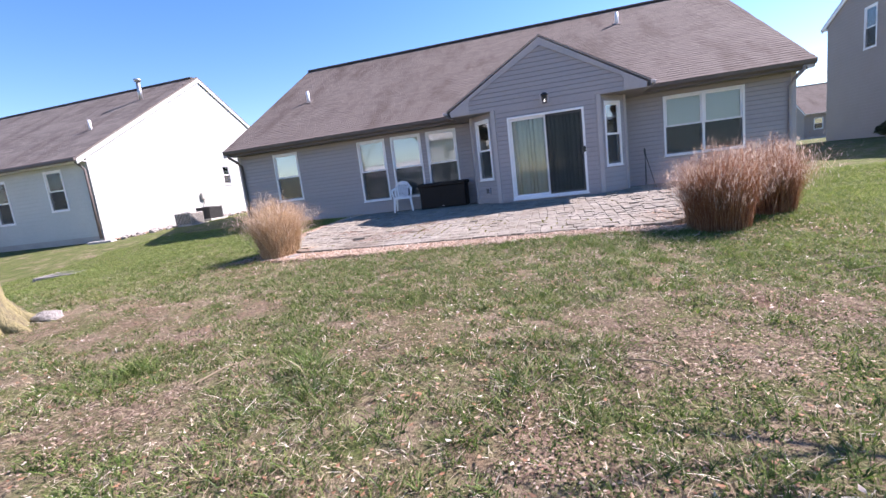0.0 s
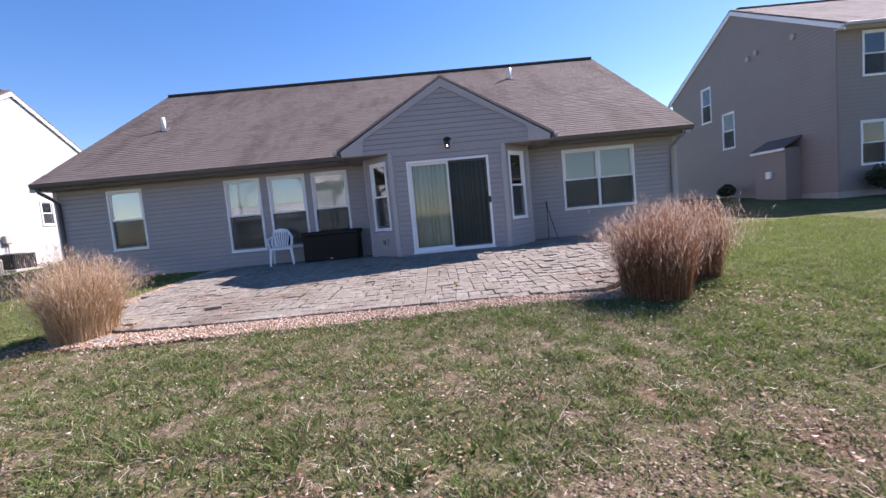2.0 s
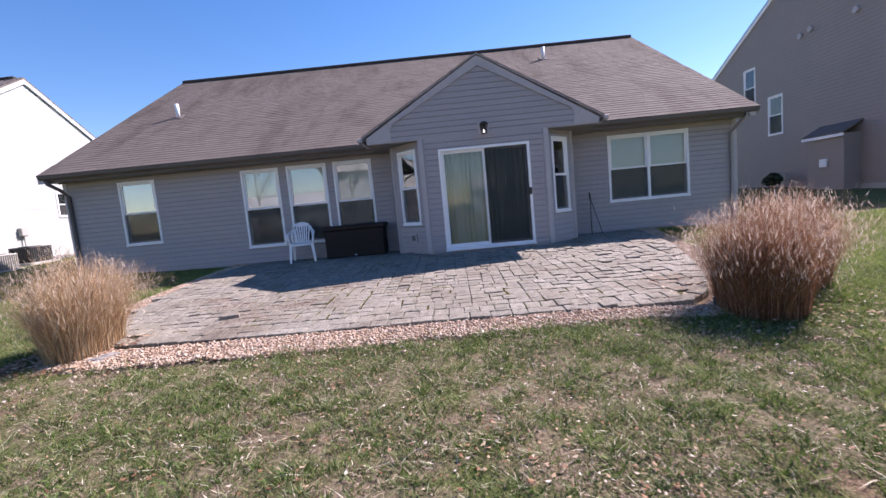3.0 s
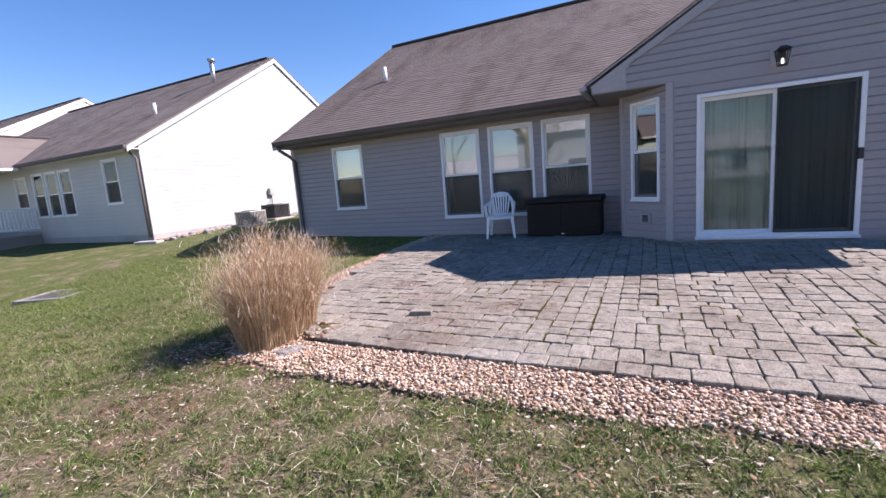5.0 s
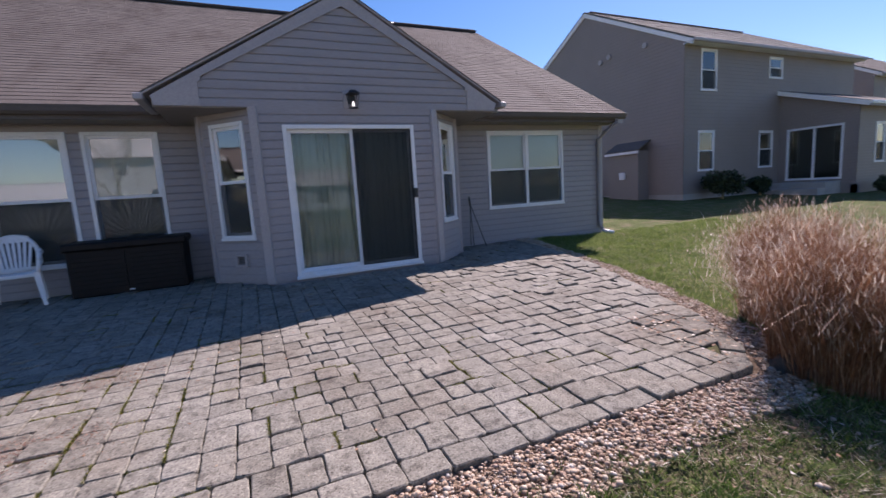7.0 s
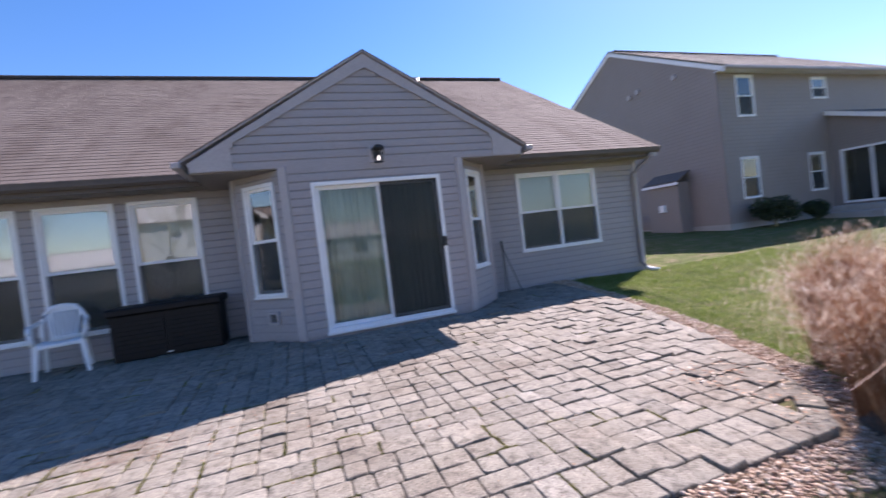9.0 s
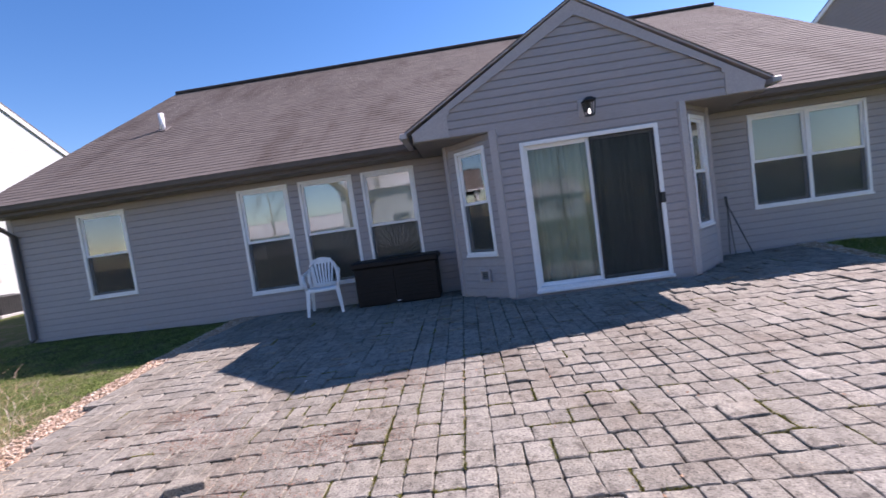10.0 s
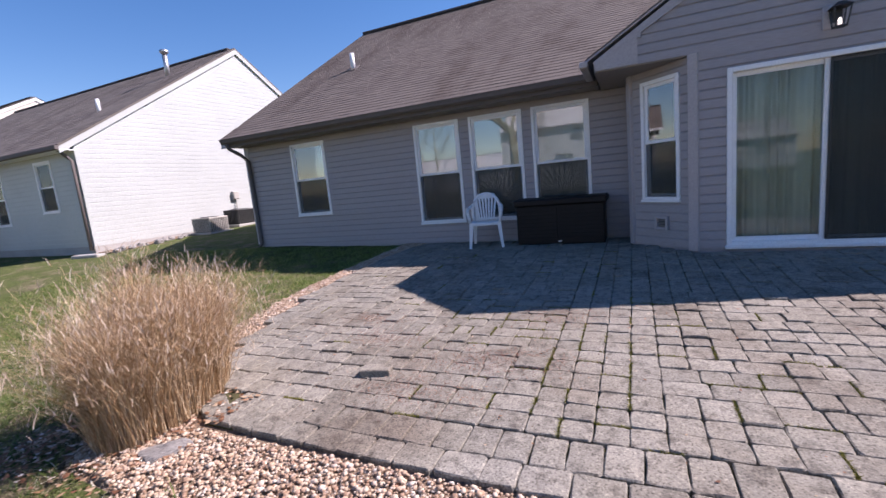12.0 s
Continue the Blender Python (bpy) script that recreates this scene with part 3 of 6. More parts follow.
for s in (-1, 1):
    q = lambda x, z: (GX + s * x, -0.028, z)
    part("rake_board", Build().slab([q(2.34, 2.42), q(2.30, 2.31), q(1.83, 2.31), q(1.83, 2.64), q(0.0, 3.66), q(0.0, 3.83)], (0, 0.05, 0)), TAUPE_TRIM, house)
    part("rake_bead", Build().slab([q(1.83, 2.60), q(1.79, 2.60), q(1.79, 2.655), q(0.0, 3.635), q(0.0, 3.675), q(1.83, 2.66)], (0, -0.014, 0)), TAUPE_TRIM, house)
    # gable roof plane, cut off where it meets the main roof
    top = G_PEAK + 0.03
    meet = lambda z: EAVE_Y + (z - EAVE_Z) / PITCH
    poly = [(GX + s * (G_HALF + 0.05), -0.05, G_EAVE), (GX, -0.05, top), (GX, meet(top), top), (GX + s * (G_HALF + 0.05), meet(G_EAVE), G_EAVE)]
    roof = part("gable_roof", Build().slab(poly, (0, 0, 0.02)), TAUPE_TRIM, house)
    run = Vector(poly[1]) - Vector(poly[0])
    L = run.length
    y_at = lambda d: meet(G_EAVE + (top - G_EAVE) * d / L)
    shingles(roof, Vector(poly[0]) + Vector((0, 0, 0.02)), (0, 1, 0), run, lambda d: (0.0, y_at(d) + 0.06), L, lambda p: False, SHINGLE, seed=11 + s)
    part("rake_edge", Build().slab([(GX + s * (G_HALF + 0.06), -0.056, G_EAVE + 0.02), (GX, -0.056, top + 0.02), (GX, -0.056, top + 0.036), (GX + s * (G_HALF + 0.06), -0.056, G_EAVE + 0.036)], (0, 0.03, 0)), GUTTER, house)
    part("short_gutter", Build().box(*sorted((GX + s * 2.4, GX + s * 2.5)), -0.09, 0.9, 2.36, 2.44, 0.012), TAUPE_TRIM, house)
part("soffit", Build().box(-2.33, 2.39, 0.004, 1.45, 2.295, 2.318), SOFFIT, house)
# main roof
DY, DZ = RIDGE_Y - EAVE_Y, RIDGE_Z - EAVE_Z
SL = math.hypot(DY, DZ)
RX0, RX1 = -10.06, 6.1
rear = part("roof", Build().slab([(RX0, EAVE_Y, EAVE_Z), (RX1, EAVE_Y, EAVE_Z), (RX1, RIDGE_Y, RIDGE_Z), (RX0, RIDGE_Y, RIDGE_Z)], (0, 0.0, -0.05)), RIDGE, house)
shingles(rear, (RX0, EAVE_Y - 0.02, EAVE_Z - 0.005), (1, 0, 0), (0, DY, DZ), lambda s: (0, RX1 - RX0), SL, lambda p: p.y < 1.55 and p.x > -8.0, SHINGLE)
part("front_roof", Build().slab([(RX0, RIDGE_Y, RIDGE_Z), (RX1, RIDGE_Y, RIDGE_Z), (RX1, 2 * RIDGE_Y - EAVE_Y, EAVE_Z), (RX0, 2 * RIDGE_Y - EAVE_Y, EAVE_Z)], (0, 0, -0.05)), SHINGLE, house)
part("ridge_vent", Build().box(RX0 + 0.03, RX1 - 0.03, RIDGE_Y - 0.13, RIDGE_Y + 0.13, RIDGE_Z - 0.04, RIDGE_Z + 0.05, 0.02), RIDGE, house, "dark ridge vent along the top")
for x in (XL, XR):
    n = -0.13 if x == XL else 0.13
    w = part("end_wall", Build().slab([(x, WALL_Y + 0.16, -0.5), (x, 13.3, -0.5), (x, 13.3, 2.42), (x, RIDGE_Y, RIDGE_Z - 0.1), (x, WALL_Y + 0.16, 2.42)], (0.12 if x == XL else -0.12, 0, 0)), TAUPE, house)
    m = wall_frame(XL, 13.3, XL, WALL_Y) if x == XL else wall_frame(XR, WALL_Y, XR, 13.3)
    slope = lambda z: (0, 13.3 - WALL_Y) if z < 2.42 else ((z - 2.42) / PITCH, 13.3 - WALL_Y - (z - 2.42) / PITCH)
    siding(w, m, 0.1, 5.9, slope, [], TAUPE, joined=True)
    xa, xb = sorted((x, x + n))
    for y0, y1 in ((EAVE_Y, RIDGE_Y), (2 * RIDGE_Y - EAVE_Y, RIDGE_Y)):
        part("rake_fascia", Build().slab([(xa, y0, EAVE_Z - 0.2), (xa, y0, EAVE_Z - 0.05), (xa, y1, RIDGE_Z - 0.05), (xa, y1, RIDGE_Z - 0.2)], (xb - xa, 0, 0)), TAUPE_TRIM, house)
part("front_wall", Build().box(XL, XR, 13.2, 13.36, -0.5, 2.42), TAUPE, house)
for a, c in ((RX0 + 0.02, -2.36), (2.42, RX1 - 0.02)):
    part("fascia", Build().box(a, c, 0.985, 1.01, 2.31, 2.47), GUTTER, house)
    part("eave_soffit", Build().box(a, c, 1.01, WALL_Y + 0.02, 2.315, 2.335), SOFFIT, house)
    g = Build()
    prof = [(0.985, 2.475), (0.985, 2.375), (0.93, 2.365), (0.885, 2.40), (0.875, 2.44), (0.86, 2.475), (0.872, 2.48), (0.9, 2.42), (0.93, 2.39), (0.97, 2.39), (0.972, 2.475)]
    g.raw([(x, y, z) for x in (a, c) for y, z in prof], [(i, (i + 1) % 11, 11 + (i + 1) % 11, 11 + i) for i in range(11)] + [tuple(range(11)), tuple(range(21, 10, -1))])
    part("gutter", g, GUTTER, house, "dark bronze gutter along the eave")
for x, mat, s in ((-9.83, GUTTER, -1), (5.78, TAUPE, 1)):
    d = Build()
    d.tube([(x + s * 0.08, 0.93, 2.37), (x + s * 0.06, 0.95, 2.28), (x, 1.22, 2.12), (x, 1.38, 2.0), (x, 1.385, 1.2), (x, 1.385, 0.12), (x + s * 0.02, 1.3, 0.02)], 0.042, 8)
    part("downspout", d, mat, house, smooth=True)
part("foundation", Build().box(XL + 0.01, -1.93, WALL_Y - 0.004, WALL_Y + 0.1, -0.5, 0.0), CONCRETE, house)
part("foundation", Build().box(1.93, XR - 0.01, WALL_Y - 0.004, WALL_Y + 0.1, -0.5, -0.08), CONCRETE, house)
part("corner_post", Build().box(XL - 0.02, XL + 0.09, WALL_Y - 0.025, WALL_Y + 0.05, 0.1, 2.33, 0.006), TAUPE_TRIM, house)
part("corner_post", Build().box(XR - 0.09, XR + 0.02, WALL_Y - 0.025, WALL_Y + 0.05, 0.1, 2.33, 0.006), TAUPE_TRIM, house)
# rooms behind the glass
part("room_wall", Build().box(XL + 0.2, XR - 0.2, 4.6, 4.7, 0.0, 2.4), ROOM, house)
part("room_floor", Build().box(XL + 0.2, XR - 0.2, 1.62, 4.6, -0.05, 0.04), ROOM, house)
part("bay_floor", Build().box(-1.15, 1.15, 0.17, 1.62, -0.05, 0.04), ROOM, house)
part("room_ceiling", Build().box(XL + 0.2, XR - 0.2, 1.62, 4.6, 2.36, 2.42), ROOM, house)
for x in (-6.9, 2.2):
    part("room_divider", Build().box(x, x + 0.1, 1.7, 4.6, 0.04, 2.36), ROOM, house)
# sliding door
door = Build()
frame_boxes(door, -0.915, 0.915, 0.05, 2.09, 0.055, -0.035, 0.09, 0.006)
door.box(-0.93, 0.93, -0.06, 0.0, 0.02, 0.06, 0.006)
slider = part("sliding_door", door, WHITE, house, "white sliding patio door, closed, with a screen")
for a, c, d in ((-0.865, 0.03, 0.035), (-0.03, 0.865, 0.005)):
    fb = Build()
    frame_boxes(fb, a, c, 0.1, 2.04, 0.055 if d > 0.02 else 0.045, d, d + 0.03, 0.005)
    part("door_panel", fb, WHITE, slider)
    part("glass_pane", Build().box(a + 0.05, c - 0.05, d + 0.013, d + 0.017, 0.15, 1.99), DOOR_GLASS, slider)
part("screen_panel", Build().box(0.02, 0.85, -0.006, -0.003, 0.11, 2.03), DOOR_SCREEN, slider, "dark insect screen")
sf = Build()
frame_boxes(sf, 0.012, 0.862, 0.1, 2.04, 0.022, -0.016, 0.002, 0.003)
part("screen_frame", sf, BLACK, slider)
part("door_handle", Build().box(0.85, 0.905, -0.075, -0.012, 1.03, 1.17, 0.01), BLACK, slider, "black pull handle")
# louvred vent in the bay's side
mv = wall_frame(-1.93, 0.68, -1.25, 0.0)
vb = Build(mv)
frame_boxes(vb, 0.42, 0.62, 0.24, 0.42, 0.035, -0.06, 0.0, 0.006)
vent = part("wall_vent", vb, TAUPE_TRIM, house)
part("duct", Build(mv).box(0.455, 0.585, -0.02, -0.005, 0.275, 0.385), BLACK, vent)
for k in range(3):
    part("louvre", Build(mv @ pose(0, -0.03, 0.295 + k * 0.034, 35)).box(0.455, 0.585, -0.014, 0.014, -0.002, 0.002), SOFFIT, vent)
# vent pipes
for x, y in ((-8.325, 3.764), (2.63, 5.724)):
    z = EAVE_Z + PITCH * (y - EAVE_Y)
    p = part("vent_pipe", Build().tube([(x, y, z - 0.05), (x, y, z + 0.38)], 0.055, 14), PLASTIC, house, "white plastic vent pipe", True)
    part("flashing", Build(pose(x, y, z + 0.02, math.degrees(math.atan(PITCH)))).box(-0.13, 0.13, -0.15, 0.15, -0.01, 0.012, 0.004), GUTTER, p)
# lantern
lamp = thing("wall_lantern", "black metal wall lantern with a lit bulb above the door", "lamp")
part("mount_plate", Build().box(-0.08, 0.14, -0.03, -0.012, 2.31, 2.54, 0.006), TAUPE_TRIM, lamp)
part("back_plate", Build().box(-0.02, 0.08, -0.05, -0.028, 2.36, 2.5, 0.008), BLACK, lamp)
part("arm", Build().tube([(0.03, -0.04, 2.48), (0.03, -0.1, 2.53), (0.03, -0.13, 2.51)], 0.011, 8), BLACK, lamp)
cage = Build()
cage.raw([(0.03 + a * r, -0.13 + b * r, z) for z, r in ((2.48, 0.085), (2.53, 0.03)) for a, b in ((-1, -1), (1, -1), (1, 1), (-1, 1))], [(0, 1, 2, 3), (4, 5, 6, 7), (0, 1, 5, 4), (1, 2, 6, 5), (2, 3, 7, 6), (3, 0, 4, 7)])
for a, b in ((-1, -1), (1, -1), (1, 1), (-1, 1)):
    cage.tube([(0.03 + a * 0.045, -0.13 + b * 0.045, 2.3), (0.03 + a * 0.07, -0.13 + b * 0.07, 2.485)], 0.007, 6)
cage.box(-0.02, 0.08, -0.18, -0.08, 2.29, 2.305)
part("cage", cage, BLACK, lamp)
part("bulb", Build().tube([(0.03, -0.13, 2.31), (0.03, -0.13, 2.325), (0.03, -0.13, 2.36), (0.03, -0.13, 2.385)], [0.01, 0.016, 0.017, 0.006], 10), GLOW, lamp, "lit bulb", True)


def drape(x0, x1, y, z0, z1, folds=9, depth=0.045):
    n = folds * 8
    v = [(x0 + (x1 - x0) * i / n, y + depth * (0.6 + 0.4 * math.sin(i * 0.21 + x0)) * math.sin(i * 2 * math.pi / 8 + 1.1 * math.sin(i * 0.17)), z) for z in (z0, z1) for i in range(n + 1)]
    f = [(i, i + 1, n + 2 + i, n + 1 + i) for i in range(n)]
    b = Build()
    b.raw(v, f)
    b.raw([(p[0], p[1] + 0.006, p[2]) for p in v], f)
    return b


tagged(part("curtain", drape(-0.88, 0.02, 0.175, 0.08, 2.05), CURTAIN, None, "", True), "pale green sheer curtain hanging behind the glass door", "curtain")
tagged(part("curtain", drape(0.05, 0.88, 0.175, 0.08, 2.05), CURTAIN, None, "", True), "pale green sheer curtain hanging behind the glass door", "curtain")
for x0, x1, z0 in ((3.02, 3.87, 0.74), (3.92, 4.78, 0.74), (-5.6, -4.8, 1.3), (-4.5, -3.66, 1.3), (-3.4, -2.58, 1.3), (-8.6, -7.78, 1.44)):
    b = Build()
    z = z0
    while z < 2.15:
        b.box(x0, x1, WALL_Y + 0.085, WALL_Y + 0.1, z, z + 0.0425)
        z += 0.043
    b.box(x0, x1, WALL_Y + 0.08, WALL_Y + 0.12, 2.1, 2.18)
    tagged(part("window_blind", b, BLIND), "white slatted blind hanging inside the window", "blind", "window blinds")


def fan_swag(x0, x1, z0, z1, pleats=15):
    """A sheer gathered at the sill and spread out like a fan."""
    xm, n = (x0 + x1) / 2, pleats * 2
    b, v = Build(), []
    for i in range(n + 1):
        a = radians(12 + 156 * i / n)
        c, q = math.cos(a), math.sin(a)
        r = min((x1 - x0) / 2 / max(abs(c), 1e-3), (z1 - z0) / max(q, 1e-3))
        y = WALL_Y + 0.11 + (0.03 if i % 2 else 0.0)
        v += [(xm + 0.1 * c, y, z0 + 0.1 * q), (xm + r * c, y, z0 + r * q)]
    b.raw(v, [(2 * i, 2 * i + 1, 2 * i + 3, 2 * i + 2) for i in range(n)])
    return b


for x0, x1 in ((-4.48, -3.68), (-3.38, -2.6)):
    tagged(part("window_curtain", fan_swag(x0, x1, 0.68, 1.27), BLIND), "pleated pale sheer curtain gathered behind the lower pane", "curtain", "pleated window curtains")


# ---- chair and storage box ----
def monobloc(place):
    c = thing("garden_chair", "white moulded plastic garden chair with slatted back on the patio", "chair")
    c.matrix_basis = place
    seat = Build()
    n = 12
    rows = [(-0.24, 0.405, 0.225), (-0.22, 0.43, 0.235), (-0.1, 0.432, 0.235), (0.08, 0.42, 0.22), (0.2, 0.415, 0.2)]
    v = [((i / n * 2 - 1) * w, y, z - 0.018 * (1 - (i / n * 2 - 1) ** 2) * (1 if 0 < k else 0) ) for k, (y, z, w) in enumerate(rows) for i in range(n + 1)]
    f = [(r * (n + 1) + i, r * (n + 1) + i + 1, (r + 1) * (n + 1) + i + 1, (r + 1) * (n + 1) + i) for r in range(len(rows) - 1) for i in range(n)]
    seat.raw(v, f)
    seat.raw([(p[0], p[1], p[2] - 0.012) for p in v], f)
    seat.box(-0.235, 0.235, -0.246, -0.232, 0.365, 0.41, 0.005)
    for s in (-1, 1):
        seat.box(*sorted((s * 0.225, s * 0.238)), -0.235, 0.18, 0.375, 0.425, 0.004)
    part("seat", seat, PLASTIC, c, "", True)
    for s in (-1, 1):
        for y0, y1, x0, x1 in ((-0.22, -0.27, 0.225, 0.265), (0.17, 0.27, 0.2, 0.235)):
            leg = Build()
            leg.raw([(s * x0 + dx, y0 + dy, 0.42) for dx, dy in ((-0.032, -0.025), (0.032, -0.025), (0.032, 0.025), (-0.032, 0.025))]
                    + [(s * x1 + dx, y1 + dy, 0.0) for dx, dy in ((-0.02, -0.016), (0.02, -0.016), (0.02, 0.016), (-0.02, 0.016))],
                    [(0, 1, 2, 3), (4, 5, 6, 7), (0, 1, 5, 4), (1, 2, 6, 5), (2, 3, 7, 6), (3, 0, 4, 7)])
            part("leg", leg, PLASTIC, c)
        arm = Build()
        path = [(s * 0.245, -0.235, 0.42), (s * 0.27, -0.25, 0.56), (s * 0.275, -0.23, 0.625), (s * 0.28, -0.12, 0.645), (s * 0.275, 0.05, 0.645), (s * 0.25, 0.2, 0.67)]
        for (ax, ay, az), (bx, by, bz) in zip(path, path[1:]):
            arm.tube([(ax, ay, az), (bx, by, bz)], 0.026, 8)
        part("armrest", arm, PLASTIC, c, "", True)
    back = Build()
    arch = [(0.235 * math.cos(a) * (1 if a < math.pi else 1), 0.2 + 0.13 * (0.3 + 0.7 * math.sin(a)), 0.5 + 0.36 * math.sin(a) ** 0.6) for a in [math.pi * k / 16 for k in range(17)]]
    arch = [(0.21, 0.2, 0.42)] + arch + [(-0.21, 0.2, 0.42)]
    back.tube(arch, 0.027, 8)
    part("back_rim", back, PLASTIC, c, "", True)
    for k in range(7):
        x = (k - 3) * 0.052
        top = 0.5 + 0.345 * max(0.05, 1 - (x / 0.245) ** 2) ** 0.35
        sl = Build()
        sl.raw([(x * 0.75 + dx * 0.8, 0.2 + dy, 0.425) for dx, dy in ((-0.017, -0.006), (0.017, -0.006), (0.017, 0.006), (-0.017, 0.006))]
               + [(x * 1.1 + dx, 0.315 + dy, top) for dx, dy in ((-0.017, -0.006), (0.017, -0.006), (0.017, 0.006), (-0.017, 0.006))],
               [(0, 1, 2, 3), (4, 5, 6, 7), (0, 1, 5, 4), (1, 2, 6, 5), (2, 3, 7, 6), (3, 0, 4, 7)])
        part("back_slat", sl, PLASTIC, c)
    top_panel = Build()
    top_panel.box(-0.16, 0.16, 0.305, 0.325, 0.78, 0.86, 0.008)
    part("back_top", top_panel, PLASTIC, c)
    return c


monobloc(pose(-4.2, 0.9, 0.0, 0, 0, 14))
chest = thing("storage_box", "dark brown resin patio storage box with closed lid", "storage box")
cb = Build().box(-3.66, -2.32, 0.84, 1.38, 0.0, 0.62, 0.015)
body = part("body", cb, RESIN, chest)
for x0, x1 in ((-3.62, -3.02), (-2.96, -2.36)):
    for k in range(9):
        part("panel_slat", Build().box(x0, x1, 0.826, 0.842, 0.05 + k * 0.06, 0.1075 + k * 0.06, 0.0015), RESIN, body)
part("lid", Build().box(-3.7, -2.28, 0.8, 1.4, 0.61, 0.72, 0.025), RESIN, chest)
part("label_tag", Build().box(-3.02, -2.96, 0.822, 0.828, 0.04, 0.055), WHITE, chest, "small pale maker's tag")
stake = thing("garden_stand", "thin black three-legged metal stand beside the bay", "garden stand")
part("head", Build().tube([(2.48, 1.31, 0.74), (2.475, 1.32, 0.8), (2.47, 1.33, 0.93), (2.468, 1.33, 0.95)], [0.01, 0.02, 0.02, 0.012], 8), BLACK, stake)
part("leg", Build().tube([(2.42, 1.12, 0.0), (2.475, 1.31, 0.78)], 0.007, 6), BLACK, stake)
part("leg", Build().tube([(2.62, 1.0, 0.0), (2.485, 1.31, 0.78)], 0.009, 6), BLACK, stake)
part("leg", Build().tube([(2.5, 1.41, 0.0), (2.48, 1.33, 0.78)], 0.007, 6), BLACK, stake)


# ---- neighbouring houses ----
def simple_window(parent, m, o, glass=None):
    window(parent, m, *o, screen=True, trim=0.06, glass=glass)
    # no room is built: a dark sheet close behind the glass paints its shade
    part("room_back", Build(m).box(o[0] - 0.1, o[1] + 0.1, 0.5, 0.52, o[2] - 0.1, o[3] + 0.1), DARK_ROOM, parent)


def gabled(name, label, x0, x1, y0, y1, base, eave, ridge, mat, rear_open=(), end_open=(), end="right", step=0.14, front_open=(), roof_mat=None, group="", glass=None):
    """A gabled house with its ridge along x; siding on the sides that can be seen."""
    h = thing(name, label, "house", group)
    roof_mat = roof_mat or SHINGLE_GREY
    ym, over = (y0 + y1) / 2, 0.38
    pitch = (ridge - eave) / (ym - y0 + over)
    wall_top = eave + pitch * over - 0.12
    m = wall_frame(x0, y0, x1, y0)
    ro = [(a - x0, b - x0, c, d) for a, b, c, d in rear_open]
    walled("wall", h, m, 0, x1 - x0, base - 0.5, eave - 0.06, ro, mat, base=base + 0.25, joined=True, step=step)
    for o in ro:
        simple_window(h, m, o, glass)
    part("foundation", Build(m).box(0, x1 - x0, -0.004, 0.1, base - 0.6, base + 0.25), CONCRETE, h)
    xe = x1 if end == "right" else x0
    me = wall_frame(xe, y0, xe, y1) if end == "right" else wall_frame(xe, y1, xe, y0)
    eo = [((a - y0, b - y0) if end == "right" else (y1 - b, y1 - a)) + (c, d) for a, b, c, d in end_open]
    b = Build(me)
    wall_core(b, 0, y1 - y0, base - 0.5, wall_top, 0.16, eo)
    b.slab([(0, 0, wall_top), (y1 - y0, 0, wall_top), ((y1 - y0) / 2, 0, wall_top + pitch * (y1 - y0) / 2)], (0, 0.16, 0))
    w = part("end_wall", b, mat, h)
    siding(w, me, base + 0.25, wall_top + pitch * (y1 - y0) / 2 - 0.1, lambda z: (0, y1 - y0) if z < wall_top else ((z - wall_top) / pitch, y1 - y0 - (z - wall_top) / pitch), eo, mat, step, True)
    for o in eo:
        simple_window(h, me, o, glass)
    part("foundation", Build(me).box(0, y1 - y0, -0.004, 0.1, base - 0.6, base + 0.25), CONCRETE, h)
    xo = x0 if end == "right" else x1
    part("far_wall", Build().slab([(xo, y0, base - 0.5), (xo, y1, base - 0.5), (xo, y1, wall_top), (xo, ym, ridge - 0.15), (xo, y0, wall_top)], (0.1 if end == "right" else -0.1, 0, 0)), mat, h)
    mf = wall_frame(x1, y1, x0, y1)
    fo = [(x1 - b2, x1 - a, c, d) for a, b2, c, d in front_open]
    walled("front_wall", h, mf, 0, x1 - x0, base - 0.5, eave - 0.06, fo, mat, base=base + 0.25, joined=True, step=step)
    for o in fo:
        simple_window(h, mf, o)
    ra, rb = x0 - 0.07, x1 + 0.07
    for s, ye in ((-1, y0 - over), (1, y1 + over)):
        r = part("roof", Build().slab([(ra, ye, eave), (rb, ye, eave), (rb, ym, ridge), (ra, ym, ridge)], (0, 0, -0.06)), roof_mat, h)
        if s < 0:
            L = math.hypot(ym - ye, ridge - eave)
            shingles(r, (ra, ye - 0.01, eave + 0.002), (1, 0, 0), (0, ym - ye, ridge - eave), lambda q: (0, rb - ra), L, lambda p: False, roof_mat, 0.2, 0.6)
        part("gutter", Build().box(ra, rb, *sorted((ye - s * 0.01, ye + s * 0.1)), eave - 0.14, eave - 0.02, 0.015), GUTTER if mat is WHITE_SIDING else TAUPE_TRIM, h)
        part("soffit", Build().box(ra, rb, *sorted((ye, (y0 if s < 0 else y1))), eave - 0.15, eave - 0.12), WHITE, h)
        for xx in (ra, rb - 0.05):
            part("rake_fascia", Build().slab([(xx, ye, eave - 0.24), (xx, ye, eave - 0.03), (xx, ym, ridge - 0.03), (xx, ym, ridge - 0.24)], (0.05, 0, 0)), mat if mat is WHITE_SIDING else WHITE, h)
    part("ridge_vent", Build().box(ra + 0.3, rb - 0.3, ym - 0.12, ym + 0.12, ridge - 0.04, ridge + 0.05, 0.02), RIDGE, h)
    return h


